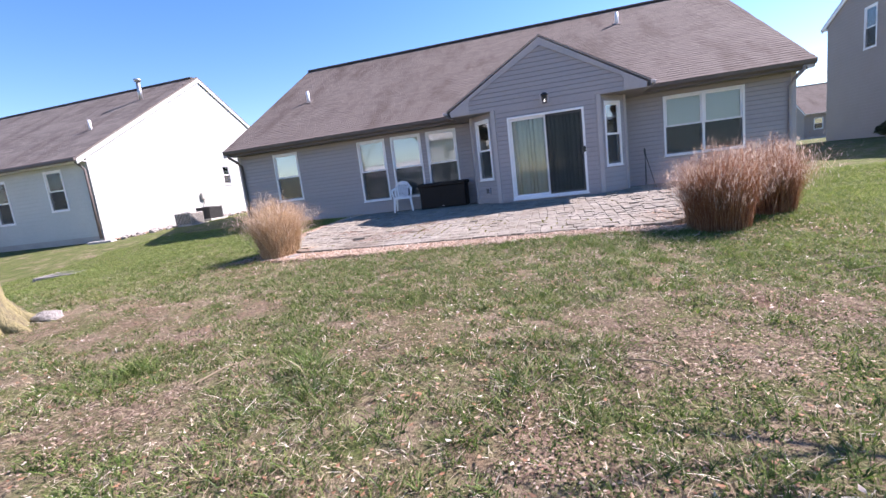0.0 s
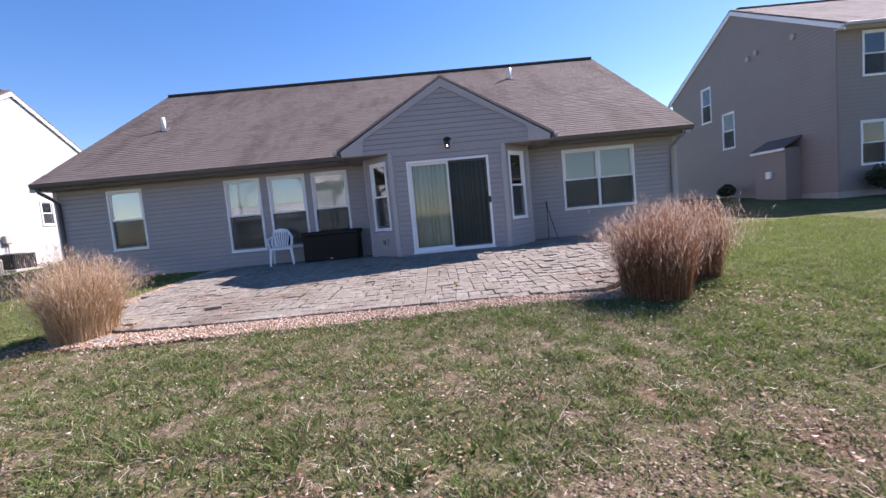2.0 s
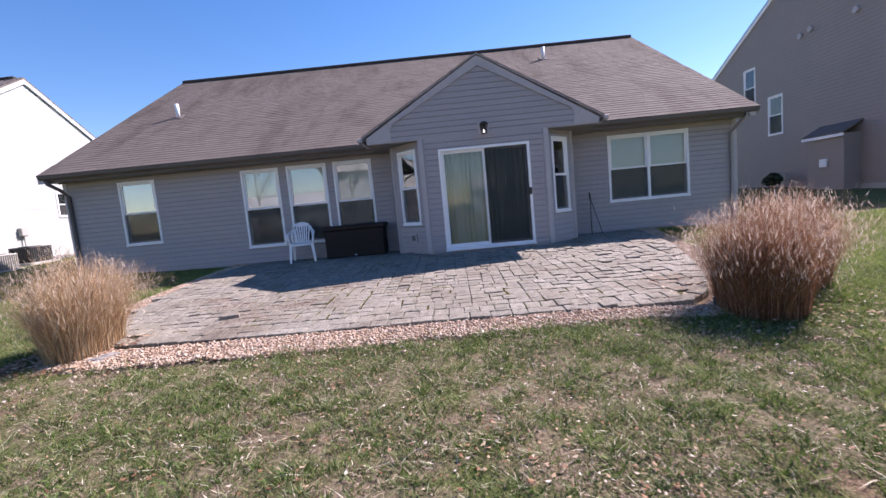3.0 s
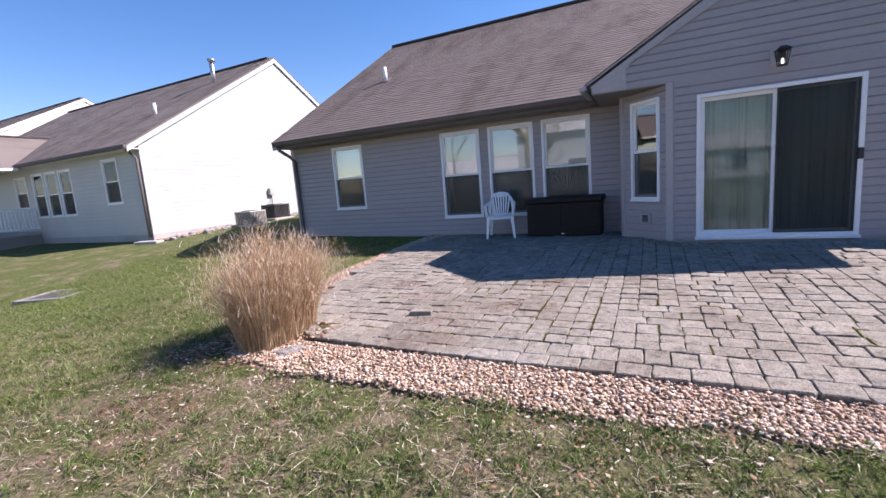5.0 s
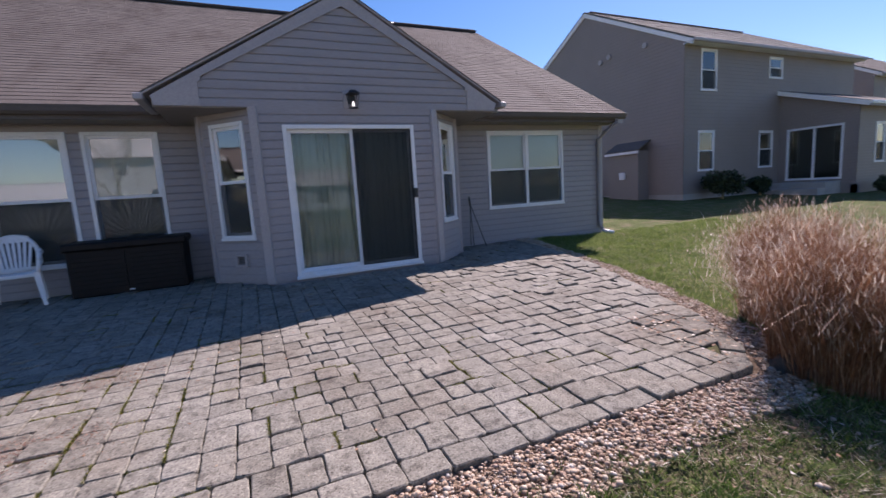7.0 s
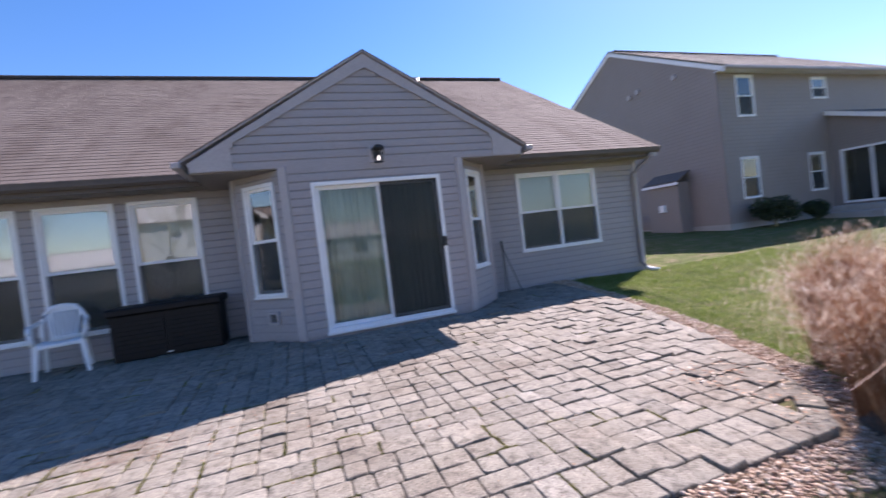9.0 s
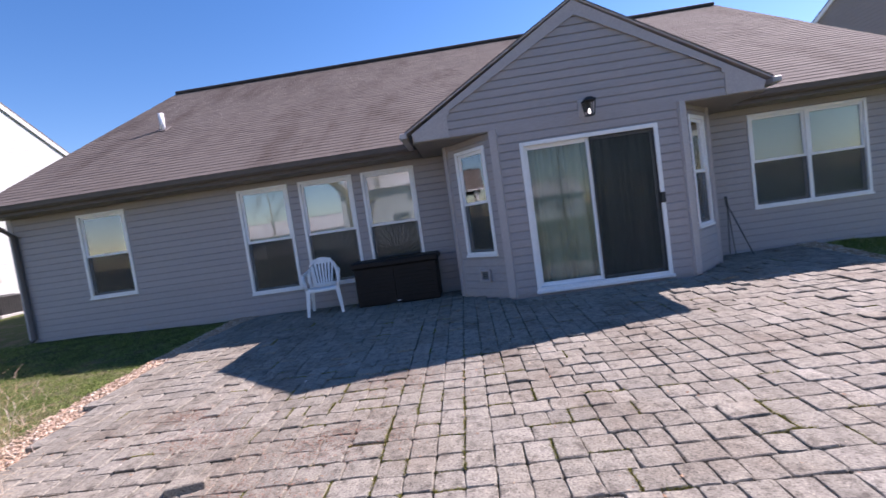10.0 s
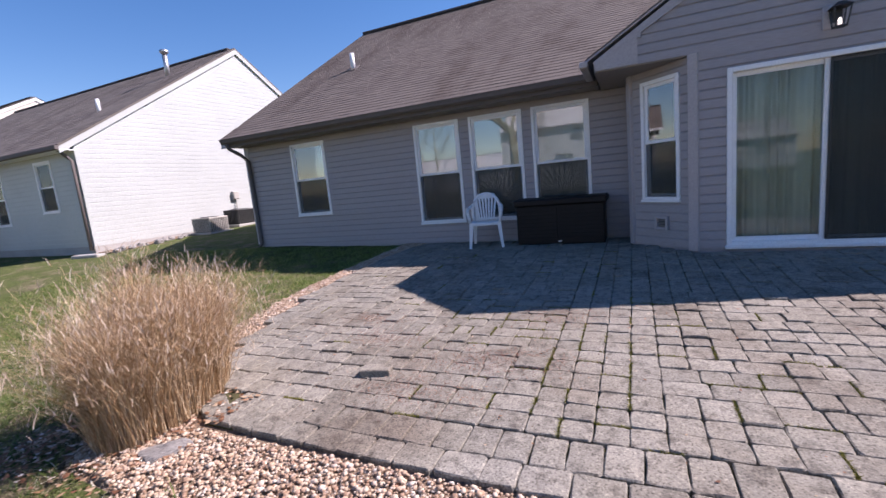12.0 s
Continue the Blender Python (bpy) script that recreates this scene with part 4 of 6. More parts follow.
white_house = gabled("house", "single-storey white house with grey shingle roof and sunlit gable", -33.0, -16.2, 1.3, 13.7, 0.0, 3.13, 7.1, WHITE_SIDING,
                     [(-18.4, -17.5, 1.33, 2.85), (-21.3, -20.45, 1.05, 2.75), (-22.3, -21.45, 1.05, 2.75), (-23.3, -22.45, 1.05, 2.75), (-24.75, -23.8, 1.45, 2.7)], [(8.0, 8.6, 1.9, 2.9)], glass=CLEAR_GLASS)
part("downspout", Build().tube([(-16.25, 0.95, 2.98), (-16.3, 1.1, 2.86), (-16.28, 1.24, 2.7), (-16.28, 1.24, 0.15)], 0.045, 8), GUTTER, white_house, smooth=True)
for x, y, r, hgt, mat in ((-17.9, 5.8, 0.09, 0.75, STEEL), (-18.0, 3.2, 0.055, 0.4, PLASTIC)):
    z = 3.13 + (y - 0.92) * (7.1 - 3.13) / 6.58
    p = part("flue_pipe", Build().tube([(x, y, z - 0.1), (x, y, z + hgt)], r, 12), mat, white_house, "", True)
    if r > 0.08:
        part("flue_cap", Build().tube([(x, y, z + hgt - 0.02), (x, y, z + hgt + 0.05), (x, y, z + hgt + 0.07), (x, y, z + hgt + 0.16)], [0.09, 0.09, 0.15, 0.15], 12), mat, p, "", True)
part("meter_box", Build().box(-16.2, -16.05, 6.25, 6.5, 1.25, 1.55, 0.02), UNIT_PAINT, white_house)
part("conduit", Build().tube([(-16.12, 6.38, 1.26), (-16.12, 6.38, 0.2)], 0.025, 6), UNIT_PAINT, white_house)
gabled("house", "single-storey cream house with grey shingle roof", -52.0, -36.0, 4.0, 16.0, 0.5, 5.53, 8.8, CREAM, [(-39.0, -38.0, 2.0, 3.5)], step=0.28)
tan_house = gabled("house", "two-storey tan house with vinyl siding and grey shingle roof", 14.0, 25.7, 5.6, 16.0, 0.1, 6.05, 8.95, TAN,
                   [(14.9, 15.82, 4.29, 5.83), (19.12, 20.05, 4.92, 5.78), (14.8, 15.74, 1.22, 2.78), (18.58, 19.53, 1.22, 2.76)],
                   [(12.5, 13.3, 4.25, 6.02), (10.83, 11.7, 2.71, 4.42)], "left", glass=DULL_GLASS, roof_mat=SHINGLE_TAUPE)
# its sun room with a lean-to roof
mx = wall_frame(20.0, 5.6, 20.0, 2.85)
walled("sun_room_wall", tan_house, mx, 0, 2.75, -0.3, 3.45, [(0.32, 2.3, 0.57, 2.73)], TAN, base=0.35, joined=True)
ex = Build(mx)
frame_boxes(ex, 0.32, 2.3, 0.57, 2.73, 0.08, -0.04, 0.06)
ex.box(1.27, 1.35, -0.02, 0.05, 0.65, 2.65)
sd = part("sliding_door", ex, WHITE, tan_house)
part("glass_pane", Build(mx).box(0.4, 2.22, 0.02, 0.025, 0.65, 2.65), DOOR_GLASS, sd)
# dark sheet added behind the door glass, painted as the room's shade
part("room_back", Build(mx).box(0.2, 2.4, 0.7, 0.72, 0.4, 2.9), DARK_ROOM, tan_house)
my = wall_frame(20.0, 2.85, 24.7, 2.85)
oy = [(1.2, 1.95, 1.15, 2.71), (2.1, 2.85, 1.15, 2.71), (3.0, 3.75, 1.15, 2.71)]
walled("sun_room_wall", tan_house, my, 0, 4.7, -0.3, 3.3, oy, TAN, base=0.35, joined=True)
for o in oy:
    simple_window(tan_house, my, o, DULL_GLASS)
part("sun_room_wall", Build().box(24.6, 24.75, 2.85, 5.6, -0.3, 3.4), TAN, tan_house)
part("gable_fill", Build().slab([(20.0, 2.85, 3.42), (20.0, 5.6, 3.42), (20.0, 5.6, 4.3)], (0.12, 0, 0)), TAN, tan_house)
lean = part("lean_to_roof", Build().slab([(19.8, 2.5, 3.42), (25.0, 2.5, 3.42), (25.0, 5.6, 4.42), (19.8, 5.6, 4.42)], (0, 0, -0.08)), SHINGLE_GREY, tan_house)
part("lean_to_fascia", Build().slab([(19.76, 2.5, 3.22), (19.76, 2.5, 3.4), (19.76, 5.6, 4.4), (19.76, 5.6, 4.22)], (0.05, 0, 0)), WHITE, tan_house)
part("lean_to_gutter", Build().box(19.8, 25.0, 2.4, 2.5, 3.28, 3.4, 0.015), WHITE, tan_house)
# fireplace bump-out on its gable
bo = part("bump_out", Build().box(13.4, 14.0, 7.2, 8.8, -0.1, 2.2), TAN, tan_house)
part("bump_out_roof", Build().slab([(13.28, 7.1, 2.2), (13.28, 8.9, 2.2), (14.0, 8.9, 2.6), (14.0, 7.1, 2.6)], (0, 0, 0.05)), SHINGLE_GREY, bo)
part("bump_out_fascia", Build().box(13.26, 13.3, 7.09, 8.91, 2.1, 2.2), WHITE, bo)
part("flue_vent", Build().box(13.3, 13.4, 7.85, 8.15, 1.05, 1.35, 0.02), WHITE, bo)
for y, z in ((9.8, 6.4), (9.3, 6.5), (7.35, 6.4)):
    part("gable_vent", Build().tube([(14.0, y, z), (13.9, y, z)], 0.11, 12), TAUPE_TRIM, tan_house)
steps = thing("door_steps", "concrete steps below the neighbour's sliding door", "steps")
part("upper_step", Build().box(18.9, 20.0, 3.3, 5.3, -0.2, 0.5, 0.02), CONCRETE, steps)
part("lower_step", Build().box(18.4, 18.9, 3.3, 5.3, -0.2, 0.28, 0.02), CONCRETE, steps)
gabled("house", "two-storey tan house farther along the row", 33.5, 46.0, 8.0, 18.5, 0.2, 6.4, 9.4, TAN, [(35.0, 36.0, 4.4, 5.9), (35.0, 36.0, 1.3, 2.8), (38.5, 40.0, 1.3, 2.8)], [(12.0, 13.0, 4.4, 5.9)], "left", 0.28)
gabled("house", "distant brown house beyond the gap between the houses", 31.6, 46.0, 55.0, 66.0, 0.4, 3.6, 7.6, TAN, [(32.6, 33.6, 1.6, 3.0), (36.0, 38.0, 1.6, 3.0)], [], "left", 0.3, roof_mat=SHINGLE)
# the row across the back, seen in the windows
gabled("house", "white two-storey house across the back lawn", -15.5, -4.0, -50.0, -40.0, -0.6, 5.9, 9.0, WHITE_SIDING, [], [], "right", 0.3,
       [(-8.0, -6.7, 4.2, 5.5), (-12.6, -11.3, 4.2, 5.5), (-9.9, -7.7, 1.4, 3.0), (-13.3, -12.0, 1.0, 2.6)], roof_mat=SHINGLE_PALE)
gabled("house", "white single-storey house with pale roof across the back lawn", 3.0, 17.0, -74.0, -63.0, -0.6, 2.9, 5.6, WHITE_SIDING, [], [], "left", 0.3, [(4.0, 5.4, 0.6, 2.1), (8.0, 10.0, 0.2, 2.2), (12.5, 14.0, 0.6, 2.1)], roof_mat=SHINGLE_PALE)
gabled("house", "long white house far across the back lawn", -46.0, -22.0, -78.0, -66.0, -0.6, 2.9, 5.6, WHITE_SIDING, [], [], "right", 0.3, [(-40.0, -38.5, 0.6, 2.1), (-36.0, -34.0, 0.2, 2.2), (-31.0, -29.5, 0.6, 2.1)], roof_mat=SHINGLE_PALE)


deck = thing("deck", "grey wooden deck with white railing under a porch roof", "deck")
part("platform", Build().box(-28.0, -23.35, -0.5, 1.28, 0.42, 0.55, 0.01), CONCRETE, deck)
part("skirt", Build().box(-28.0, -23.4, -0.46, -0.42, -0.2, 0.42), SOFFIT, deck)
part("skirt", Build().box(-23.42, -23.38, -0.42, 1.28, -0.2, 0.42), SOFFIT, deck)
for z in (0.64, 1.38):
    part("rail", Build().box(-28.0, -23.41, -0.47, -0.41, z, z + 0.07, 0.01), WHITE, deck)
    part("rail", Build().box(-23.41, -23.35, -0.41, 1.28, z, z + 0.07, 0.01), WHITE, deck)
for k in range(37):
    part("baluster", Build().box(-27.9 + k * 0.12, -27.865 + k * 0.12, -0.455, -0.42, 0.71, 1.38), WHITE, deck)
for k in range(14):
    part("baluster", Build().box(-23.398, -23.363, -0.35 + k * 0.12, -0.315 + k * 0.12, 0.71, 1.38), WHITE, deck)
for x in (-27.95, -23.38):
    part("post", Build().box(x - 0.07, x + 0.07, -0.51, -0.37, 0.55, 3.0, 0.01), WHITE, deck)
# gabled porch roof over the deck, running back into the main roof
PORCH_X, PORCH_Z, PORCH_EAVE = -25.67, 4.5, 3.02
back_at = lambda z: 0.92 + (z - 3.13) / 0.6033 + 0.3
for s in (-1, 1):
    xe = PORCH_X + s * 2.45
    part("porch_roof", Build().slab([(PORCH_X, -0.9, PORCH_Z), (PORCH_X, back_at(PORCH_Z), PORCH_Z), (xe, back_at(PORCH_EAVE), PORCH_EAVE), (xe, -0.9, PORCH_EAVE)], (0, 0, -0.07)), SHINGLE_GREY, white_house)
    part("porch_gutter", Build().box(*sorted((xe, xe + s * 0.1)), -0.9, 0.9, PORCH_EAVE - 0.14, PORCH_EAVE - 0.03, 0.015), WHITE, white_house)
part("porch_gable", Build().slab([(PORCH_X - 2.3, -0.55, 3.0), (PORCH_X + 2.3, -0.55, 3.0), (PORCH_X, -0.55, 4.4)], (0, 0.12, 0)), WHITE_SIDING, white_house)
part("porch_ridge", Build().box(PORCH_X - 0.1, PORCH_X + 0.1, -0.9, back_at(PORCH_Z) - 0.2, PORCH_Z - 0.04, PORCH_Z + 0.04, 0.015), RIDGE, white_house)


# ---- air conditioners ----
def condenser(x, y, z, w, h, rz, label, mat):
    a = thing("air_conditioner", label, "air conditioner", "condensers beside the white house")
    m = pose(x, y, z, 0, 0, rz)
    part("pad", Build(m).box(-w * 0.65, w * 0.65, -w * 0.65, w * 0.65, -0.3, 0.06, 0.02), CONCRETE, a)
    part("coil", Build(m).box(-w / 2 + 0.03, w / 2 - 0.03, -w / 2 + 0.03, w / 2 - 0.03, 0.06, h - 0.02), DARK_FIN, a)
    for k in range(11):
        q = -w / 2 + 0.03 + k * (w - 0.06) / 10
        for s in (-1, 1):
            part("louvre_bar", Build(m).box(q - 0.012, q + 0.012, s * w / 2 - 0.012, s * w / 2 + 0.012, 0.08, h - 0.03), mat, a)
            part("louvre_bar", Build(m).box(s * w / 2 - 0.012, s * w / 2 + 0.012, q - 0.012, q + 0.012, 0.08, h - 0.03), mat, a)
    part("top", Build(m).box(-w / 2 - 0.01, w / 2 + 0.01, -w / 2 - 0.01, w / 2 + 0.01, h - 0.05, h, 0.015), mat, a)
    part("fan_guard", Build(m).tube([(0, 0, h - 0.01), (0, 0, h + 0.02)], w * 0.38, 20), DARK_FIN, a)


condenser(-15.3, 4.45, gz(-15.3, 4.45) - 0.02, 0.78, 0.55, 4, "beige air conditioner condenser on a concrete pad", UNIT_PAINT)
condenser(-15.5, 5.9, gz(-15.5, 5.9) + 0.02, 0.78, 0.6, -3, "dark grey air conditioner condenser on a concrete pad", DARK_FIN)


# ---- shrubs, trees, stones ----
def leaf_cloud(centres, radii, count, size, seed, squash=0.8):
    """Many small leaf quads on and in some lobes."""
    rng = np.random.default_rng(seed)
    k = rng.integers(0, len(centres), count)
    d = rng.normal(size=(count, 3))
    d /= np.linalg.norm(d, axis=1)[:, None]
    r = np.array(radii)[k] * rng.uniform(0.55, 1.08, count)
    p = np.array(centres)[k] + d * r[:, None] * np.array([1, 1, squash])
    a = rng.normal(size=(count, 3))
    a /= np.linalg.norm(a, axis=1)[:, None]
    b = np.cross(a, rng.normal(size=(count, 3)))
    b /= np.linalg.norm(b, axis=1)[:, None]
    s = size * rng.uniform(0.6, 1.3, count)[:, None]
    v = np.stack([p - a * s, p + b * s * 0.5, p + a * s, p - b * s * 0.5], 1).reshape(-1, 3)
    return v, np.arange(count * 4).reshape(-1, 4)


def shrub(x, y, r, h, seed, label):
    t = thing("shrub", label, "shrub", "shrubs by the tan house")
    z = gz(x, y)
    part("stem", Build().tube([(x, y, z - 0.1), (x + 0.03, y, z + h * 0.5)], [0.05, 0.03], 7), BARK, t)
    rng = random.Random(seed)
    cs = [(x + rng.uniform(-0.4, 0.4) * r, y + rng.uniform(-0.4, 0.4) * r, z + h * rng.uniform(0.35, 0.65)) for _ in range(7)]
    crown = fast_mesh("crown", *leaf_cloud(cs, [r * rng.uniform(0.45, 0.7) for _ in cs], 2600, 0.06, seed), SHRUB)
    crown.parent = t


shrub(15.3, 4.9, 0.75, 1.3, 1, "dark clipped evergreen shrub against the tan wall")
shrub(17.6, 4.9, 0.5, 0.9, 2, "low dark evergreen shrub against the tan wall")
shrub(20.9, 2.2, 0.45, 0.7, 3, "low dark evergreen shrub beside the sun room")
shrub(13.3, 10.6, 0.4, 0.8, 4, "low dark evergreen shrub by the gable wall")


def stone(name, x, y, z, sx, sy, sz, seed, label, group="", mat=None):
    bm = bmesh.new()
    bmesh.ops.create_icosphere(bm, subdivisions=3, radius=1.0)
    for v in bm.verts:
        n = noise.noise(v.co * 1.3 + Vector((seed * 3.1, 0, 0))) * 0.35 + noise.noise(v.co * 3.7 + Vector((0, seed * 1.7, 0))) * 0.12
        v.co = v.co * (1 + n)
        v.co.z = max(v.co.z, -0.75)
    me = bpy.data.meshes.new(name)
    bm.to_mesh(me)
    bm.free()
    me.materials.append(mat or ROCK)
    ob = new(name, me)
    ob.matrix_basis = pose(x, y, z, 0, 0, seed * 37) @ Matrix.Diagonal((sx, sy, sz, 1))
    return tagged(ob, label, "stone", group)


stone("stone", -4.42, -4.62, gz(-4.42, -4.62) + 0.005, 0.17, 0.1, 0.05, 1, "flat pale grey stone sunk in gravel beside dry grass")
stone("stone", 1.98, -4.5, gz(1.98, -4.5) + 0.06, 0.16, 0.13, 0.12, 2, "dark rounded field stone beside the dry grass", "", DARK_ROCK)
stone("stone", -5.72, -7.7, gz(-5.72, -7.7) + 0.03, 0.15, 0.12, 0.08, 5, "pale stone lying by the tree's root")
rng = random.Random(21)
for k in range(46):
    y = 1.5 + k * 0.19 + rng.uniform(-0.05, 0.05)
    x = -15.55 + rng.uniform(-0.16, 0.16)
    s = rng.uniform(0.05, 0.12)
    stone("edging_stone", x, y, gz(x, y) + s * 0.4, s * 1.2, s, s * 0.8, k + 9, "small pale edging stone along the white house's bed", "edging stones")
bed = Build()
bed.slab([(-16.2, 1.35, gz(-16.2, 1.4) + 0.03), (-15.6, 1.35, gz(-15.6, 1.4) + 0.03), (-15.6, 12, gz(-15.6, 12) + 0.03), (-16.2, 12, gz(-16.2, 12) + 0.03)], (0, 0, -0.2))
tagged(part("planting_bed", bed, GRAVEL_BED), "narrow stony planting bed along the white house", "planting bed", kind="structure")
for k, (x, y, z) in enumerate([(-15.9, 0.95, 0.1)]):
    tagged(part("splash_block", Build(pose(x, y, gz(x, y) + 0.02, 0, 0, 12)).box(-0.45, 0.45, -0.15, 0.15, -0.1, 0.05, 0.02), CONCRETE), "pale concrete splash block under a downspout", "splash block")
tagged(part("drain_elbow", Build().tube([(5.8, 1.3, 0.0), (5.82, 1.2, -0.03), (5.88, 1.05, -0.055)], 0.04, 8), PLASTIC, None, "", True), "white plastic elbow at the foot of a downspout", "drain pipe")

tree = thing("tree", "leafless tree with yellow-green mossy bark on the lawn", "tree")
tb = Build()
TX, TY = -6.02, -8.12
tz = gz(TX, TY)
tb.tube([(TX + 0.0, TY, tz - 0.15), (TX, TY, tz + 0.06), (TX - 0.01, TY, tz + 0.25), (TX - 0.04, TY + 0.02, tz + 0.8), (TX - 0.12, TY, tz + 1.8), (TX - 0.2, TY - 0.05, tz + 3.2)], [0.46, 0.34, 0.24, 0.19, 0.17, 0.13], 18)
for a in (0.1, 1.3, 2.6, 3.7, 5.1):
    c, s = math.cos(a), math.sin(a)
    tb.tube([(TX + c * 0.12, TY + s * 0.12, tz + 0.3), (TX + c * 0.3, TY + s * 0.3, tz + 0.07), (TX + c * 0.6, TY + s * 0.6, tz - 0.05)], [0.12, 0.09, 0.03], 8)
part("trunk", tb, BARK, tree, "", True)
limb_rng = random.Random(8)


def limb(b, p, d, r, length, depth):
    q = [p]
    for _ in range(4):
        d = (d + Vector((limb_rng.uniform(-0.2, 0.2), limb_rng.uniform(-0.2, 0.2), limb_rng.uniform(-0.02, 0.16)))).normalized()
        q.append(q[-1] + d * length / 4)
    b.tube(q, [r * (1 - 0.15 * i) for i in range(5)], 6, False)
    if depth:
        for _ in range(3):
            e = (d + Vector((limb_rng.uniform(-0.8, 0.8), limb_rng.uniform(-0.8, 0.8), limb_rng.uniform(-0.1, 0.6)))).normalized()
            limb(b, q[limb_rng.choice((2, 3, 4))], e, r * 0.5, length * 0.7, depth - 1)


for a in (2.2, 3.0, 3.9, 4.8):
    lb = Build()
    limb(lb, Vector((TX - 0.19, TY - 0.04, tz + 2.7 + 0.1 * a)), Vector((math.cos(a), math.sin(a), 1.1)).normalized(), 0.07, 1.7, 3)
    part("limb", lb, BARK, tree, "", True)

far_tree = thing("tree", "leafless young tree with thin bare twigs on the lawn", "tree")
fx, fy = 4.5, -9.0
fz = gz(fx, fy)
part("trunk", Build().tube([(fx, fy, fz - 0.15), (fx, fy, fz + 0.1), (fx + 0.02, fy, fz + 1.2), (fx, fy + 0.05, fz + 2.4), (fx - 0.05, fy + 0.1, fz + 3.8)], [0.17, 0.11, 0.09, 0.07, 0.045], 14), BARK, far_tree, "", True)
for a, h in ((2.75, 1.95), (1.0, 2.1), (-0.4, 2.2), (4.2, 2.5), (2.2, 2.9), (5.4, 3.0)):
    lb = Build()
    limb(lb, Vector((fx, fy + 0.03, fz + h)), Vector((math.cos(a), math.sin(a), 0.3 if a == 2.75 else 0.55)).normalized(), 0.03, 2.3 if a == 2.75 else 1.3, 3)
    part("limb", lb, BARK, far_tree, "", True)

for fx, fy, size in ((-9.5, -27.0, 1.5), (-21.0, -34.0, 1.7), (6.5, -31.0, 1.5)):
    bare = thing("tree", "leafless grey tree across the back lawn", "tree", "bare trees across the back")
    fz = gz(fx, fy)
    part("trunk", Build().tube([(fx, fy, fz - 0.2), (fx, fy, fz + 0.2), (fx + 0.05, fy, fz + 1.6 * size), (fx, fy + 0.1, fz + 4.2 * size)], [0.2, 0.15, 0.11, 0.04], 10), BARK, bare, "", True)
    for k in range(9):
        lb, a = Build(), k * 2.4
        limb(lb, Vector((fx, fy + 0.05, fz + (1.3 + 0.28 * k) * size)), Vector((math.cos(a), math.sin(a), 0.75)).normalized(), 0.05, (1.5 - 0.06 * k) * size, 3)
        part("limb", lb, BARK, bare, "", True)

grate = thing("drain_inlet", "grey metal storm drain grate in a concrete collar in the lawn", "drain")
dx, dy = -11.9, -3.2
dz = gz(dx, dy) + 0.0
md = pose(dx, dy, dz, 0, 0, 25)
collar = Build(md)
for x0, x1, y0, y1 in ((-0.46, -0.38, -0.46, 0.46), (0.38, 0.46, -0.46, 0.46), (-0.38, 0.38, -0.46, -0.38), (-0.38, 0.38, 0.38, 0.46)):
    collar.box(x0, x1, y0, y1, -0.15, 0.02, 0.01)
part("collar", collar, ROCK, grate)
for k in range(9):
    part("grate_bar", Build(md).box(-0.37 + k * 0.087, -0.33 + k * 0.087, -0.38, 0.38, -0.02, 0.012, 0.006), DARK_FIN, grate)
part("pit", Build(md).box(-0.38, 0.38, -0.38, 0.38, -0.14, -0.06), BLACK, grate)


# ---- dry ornamental grasses ----
def strip_blades(root, tip_dir, height, lean, droop, width, segs, rng):
    """Curved blades: root n x 3, direction of lean n x 2, heights, leans, droops and widths n; ends in a point."""
    n = len(root)
    s = np.linspace(0, 1, segs + 1)[None, :, None]
    up = height[:, None, None] * s * (1 - 0.18 * droop[:, None, None] * s ** 3)
    out = (lean[:, None, None] * s ** 1.3 + droop[:, None, None] * 0.35 * s ** 4) * height[:, None, None]
    c = np.concatenate([root[:, None, :2] + tip_dir[:, None, :] * out, root[:, None, 2:] + up], 2)
    a = rng.uniform(0, 2 * np.pi, n)
    side = np.stack([np.cos(a), np.sin(a), np.zeros(n)], 1)[:, None, :]
    w = width[:, None, None] * (1 - 0.85 * s ** 2)
    v = np.stack([c - side * w, c + side * w], 2).reshape(-1, 3)
    i = np.arange(n)[:, None] * (segs + 1) * 2 + np.arange(segs)[None, :] * 2
    f = np.stack([i, i + 1, i + 3, i + 2], -1).reshape(-1, 4)
    return v, f, c[:, -1]


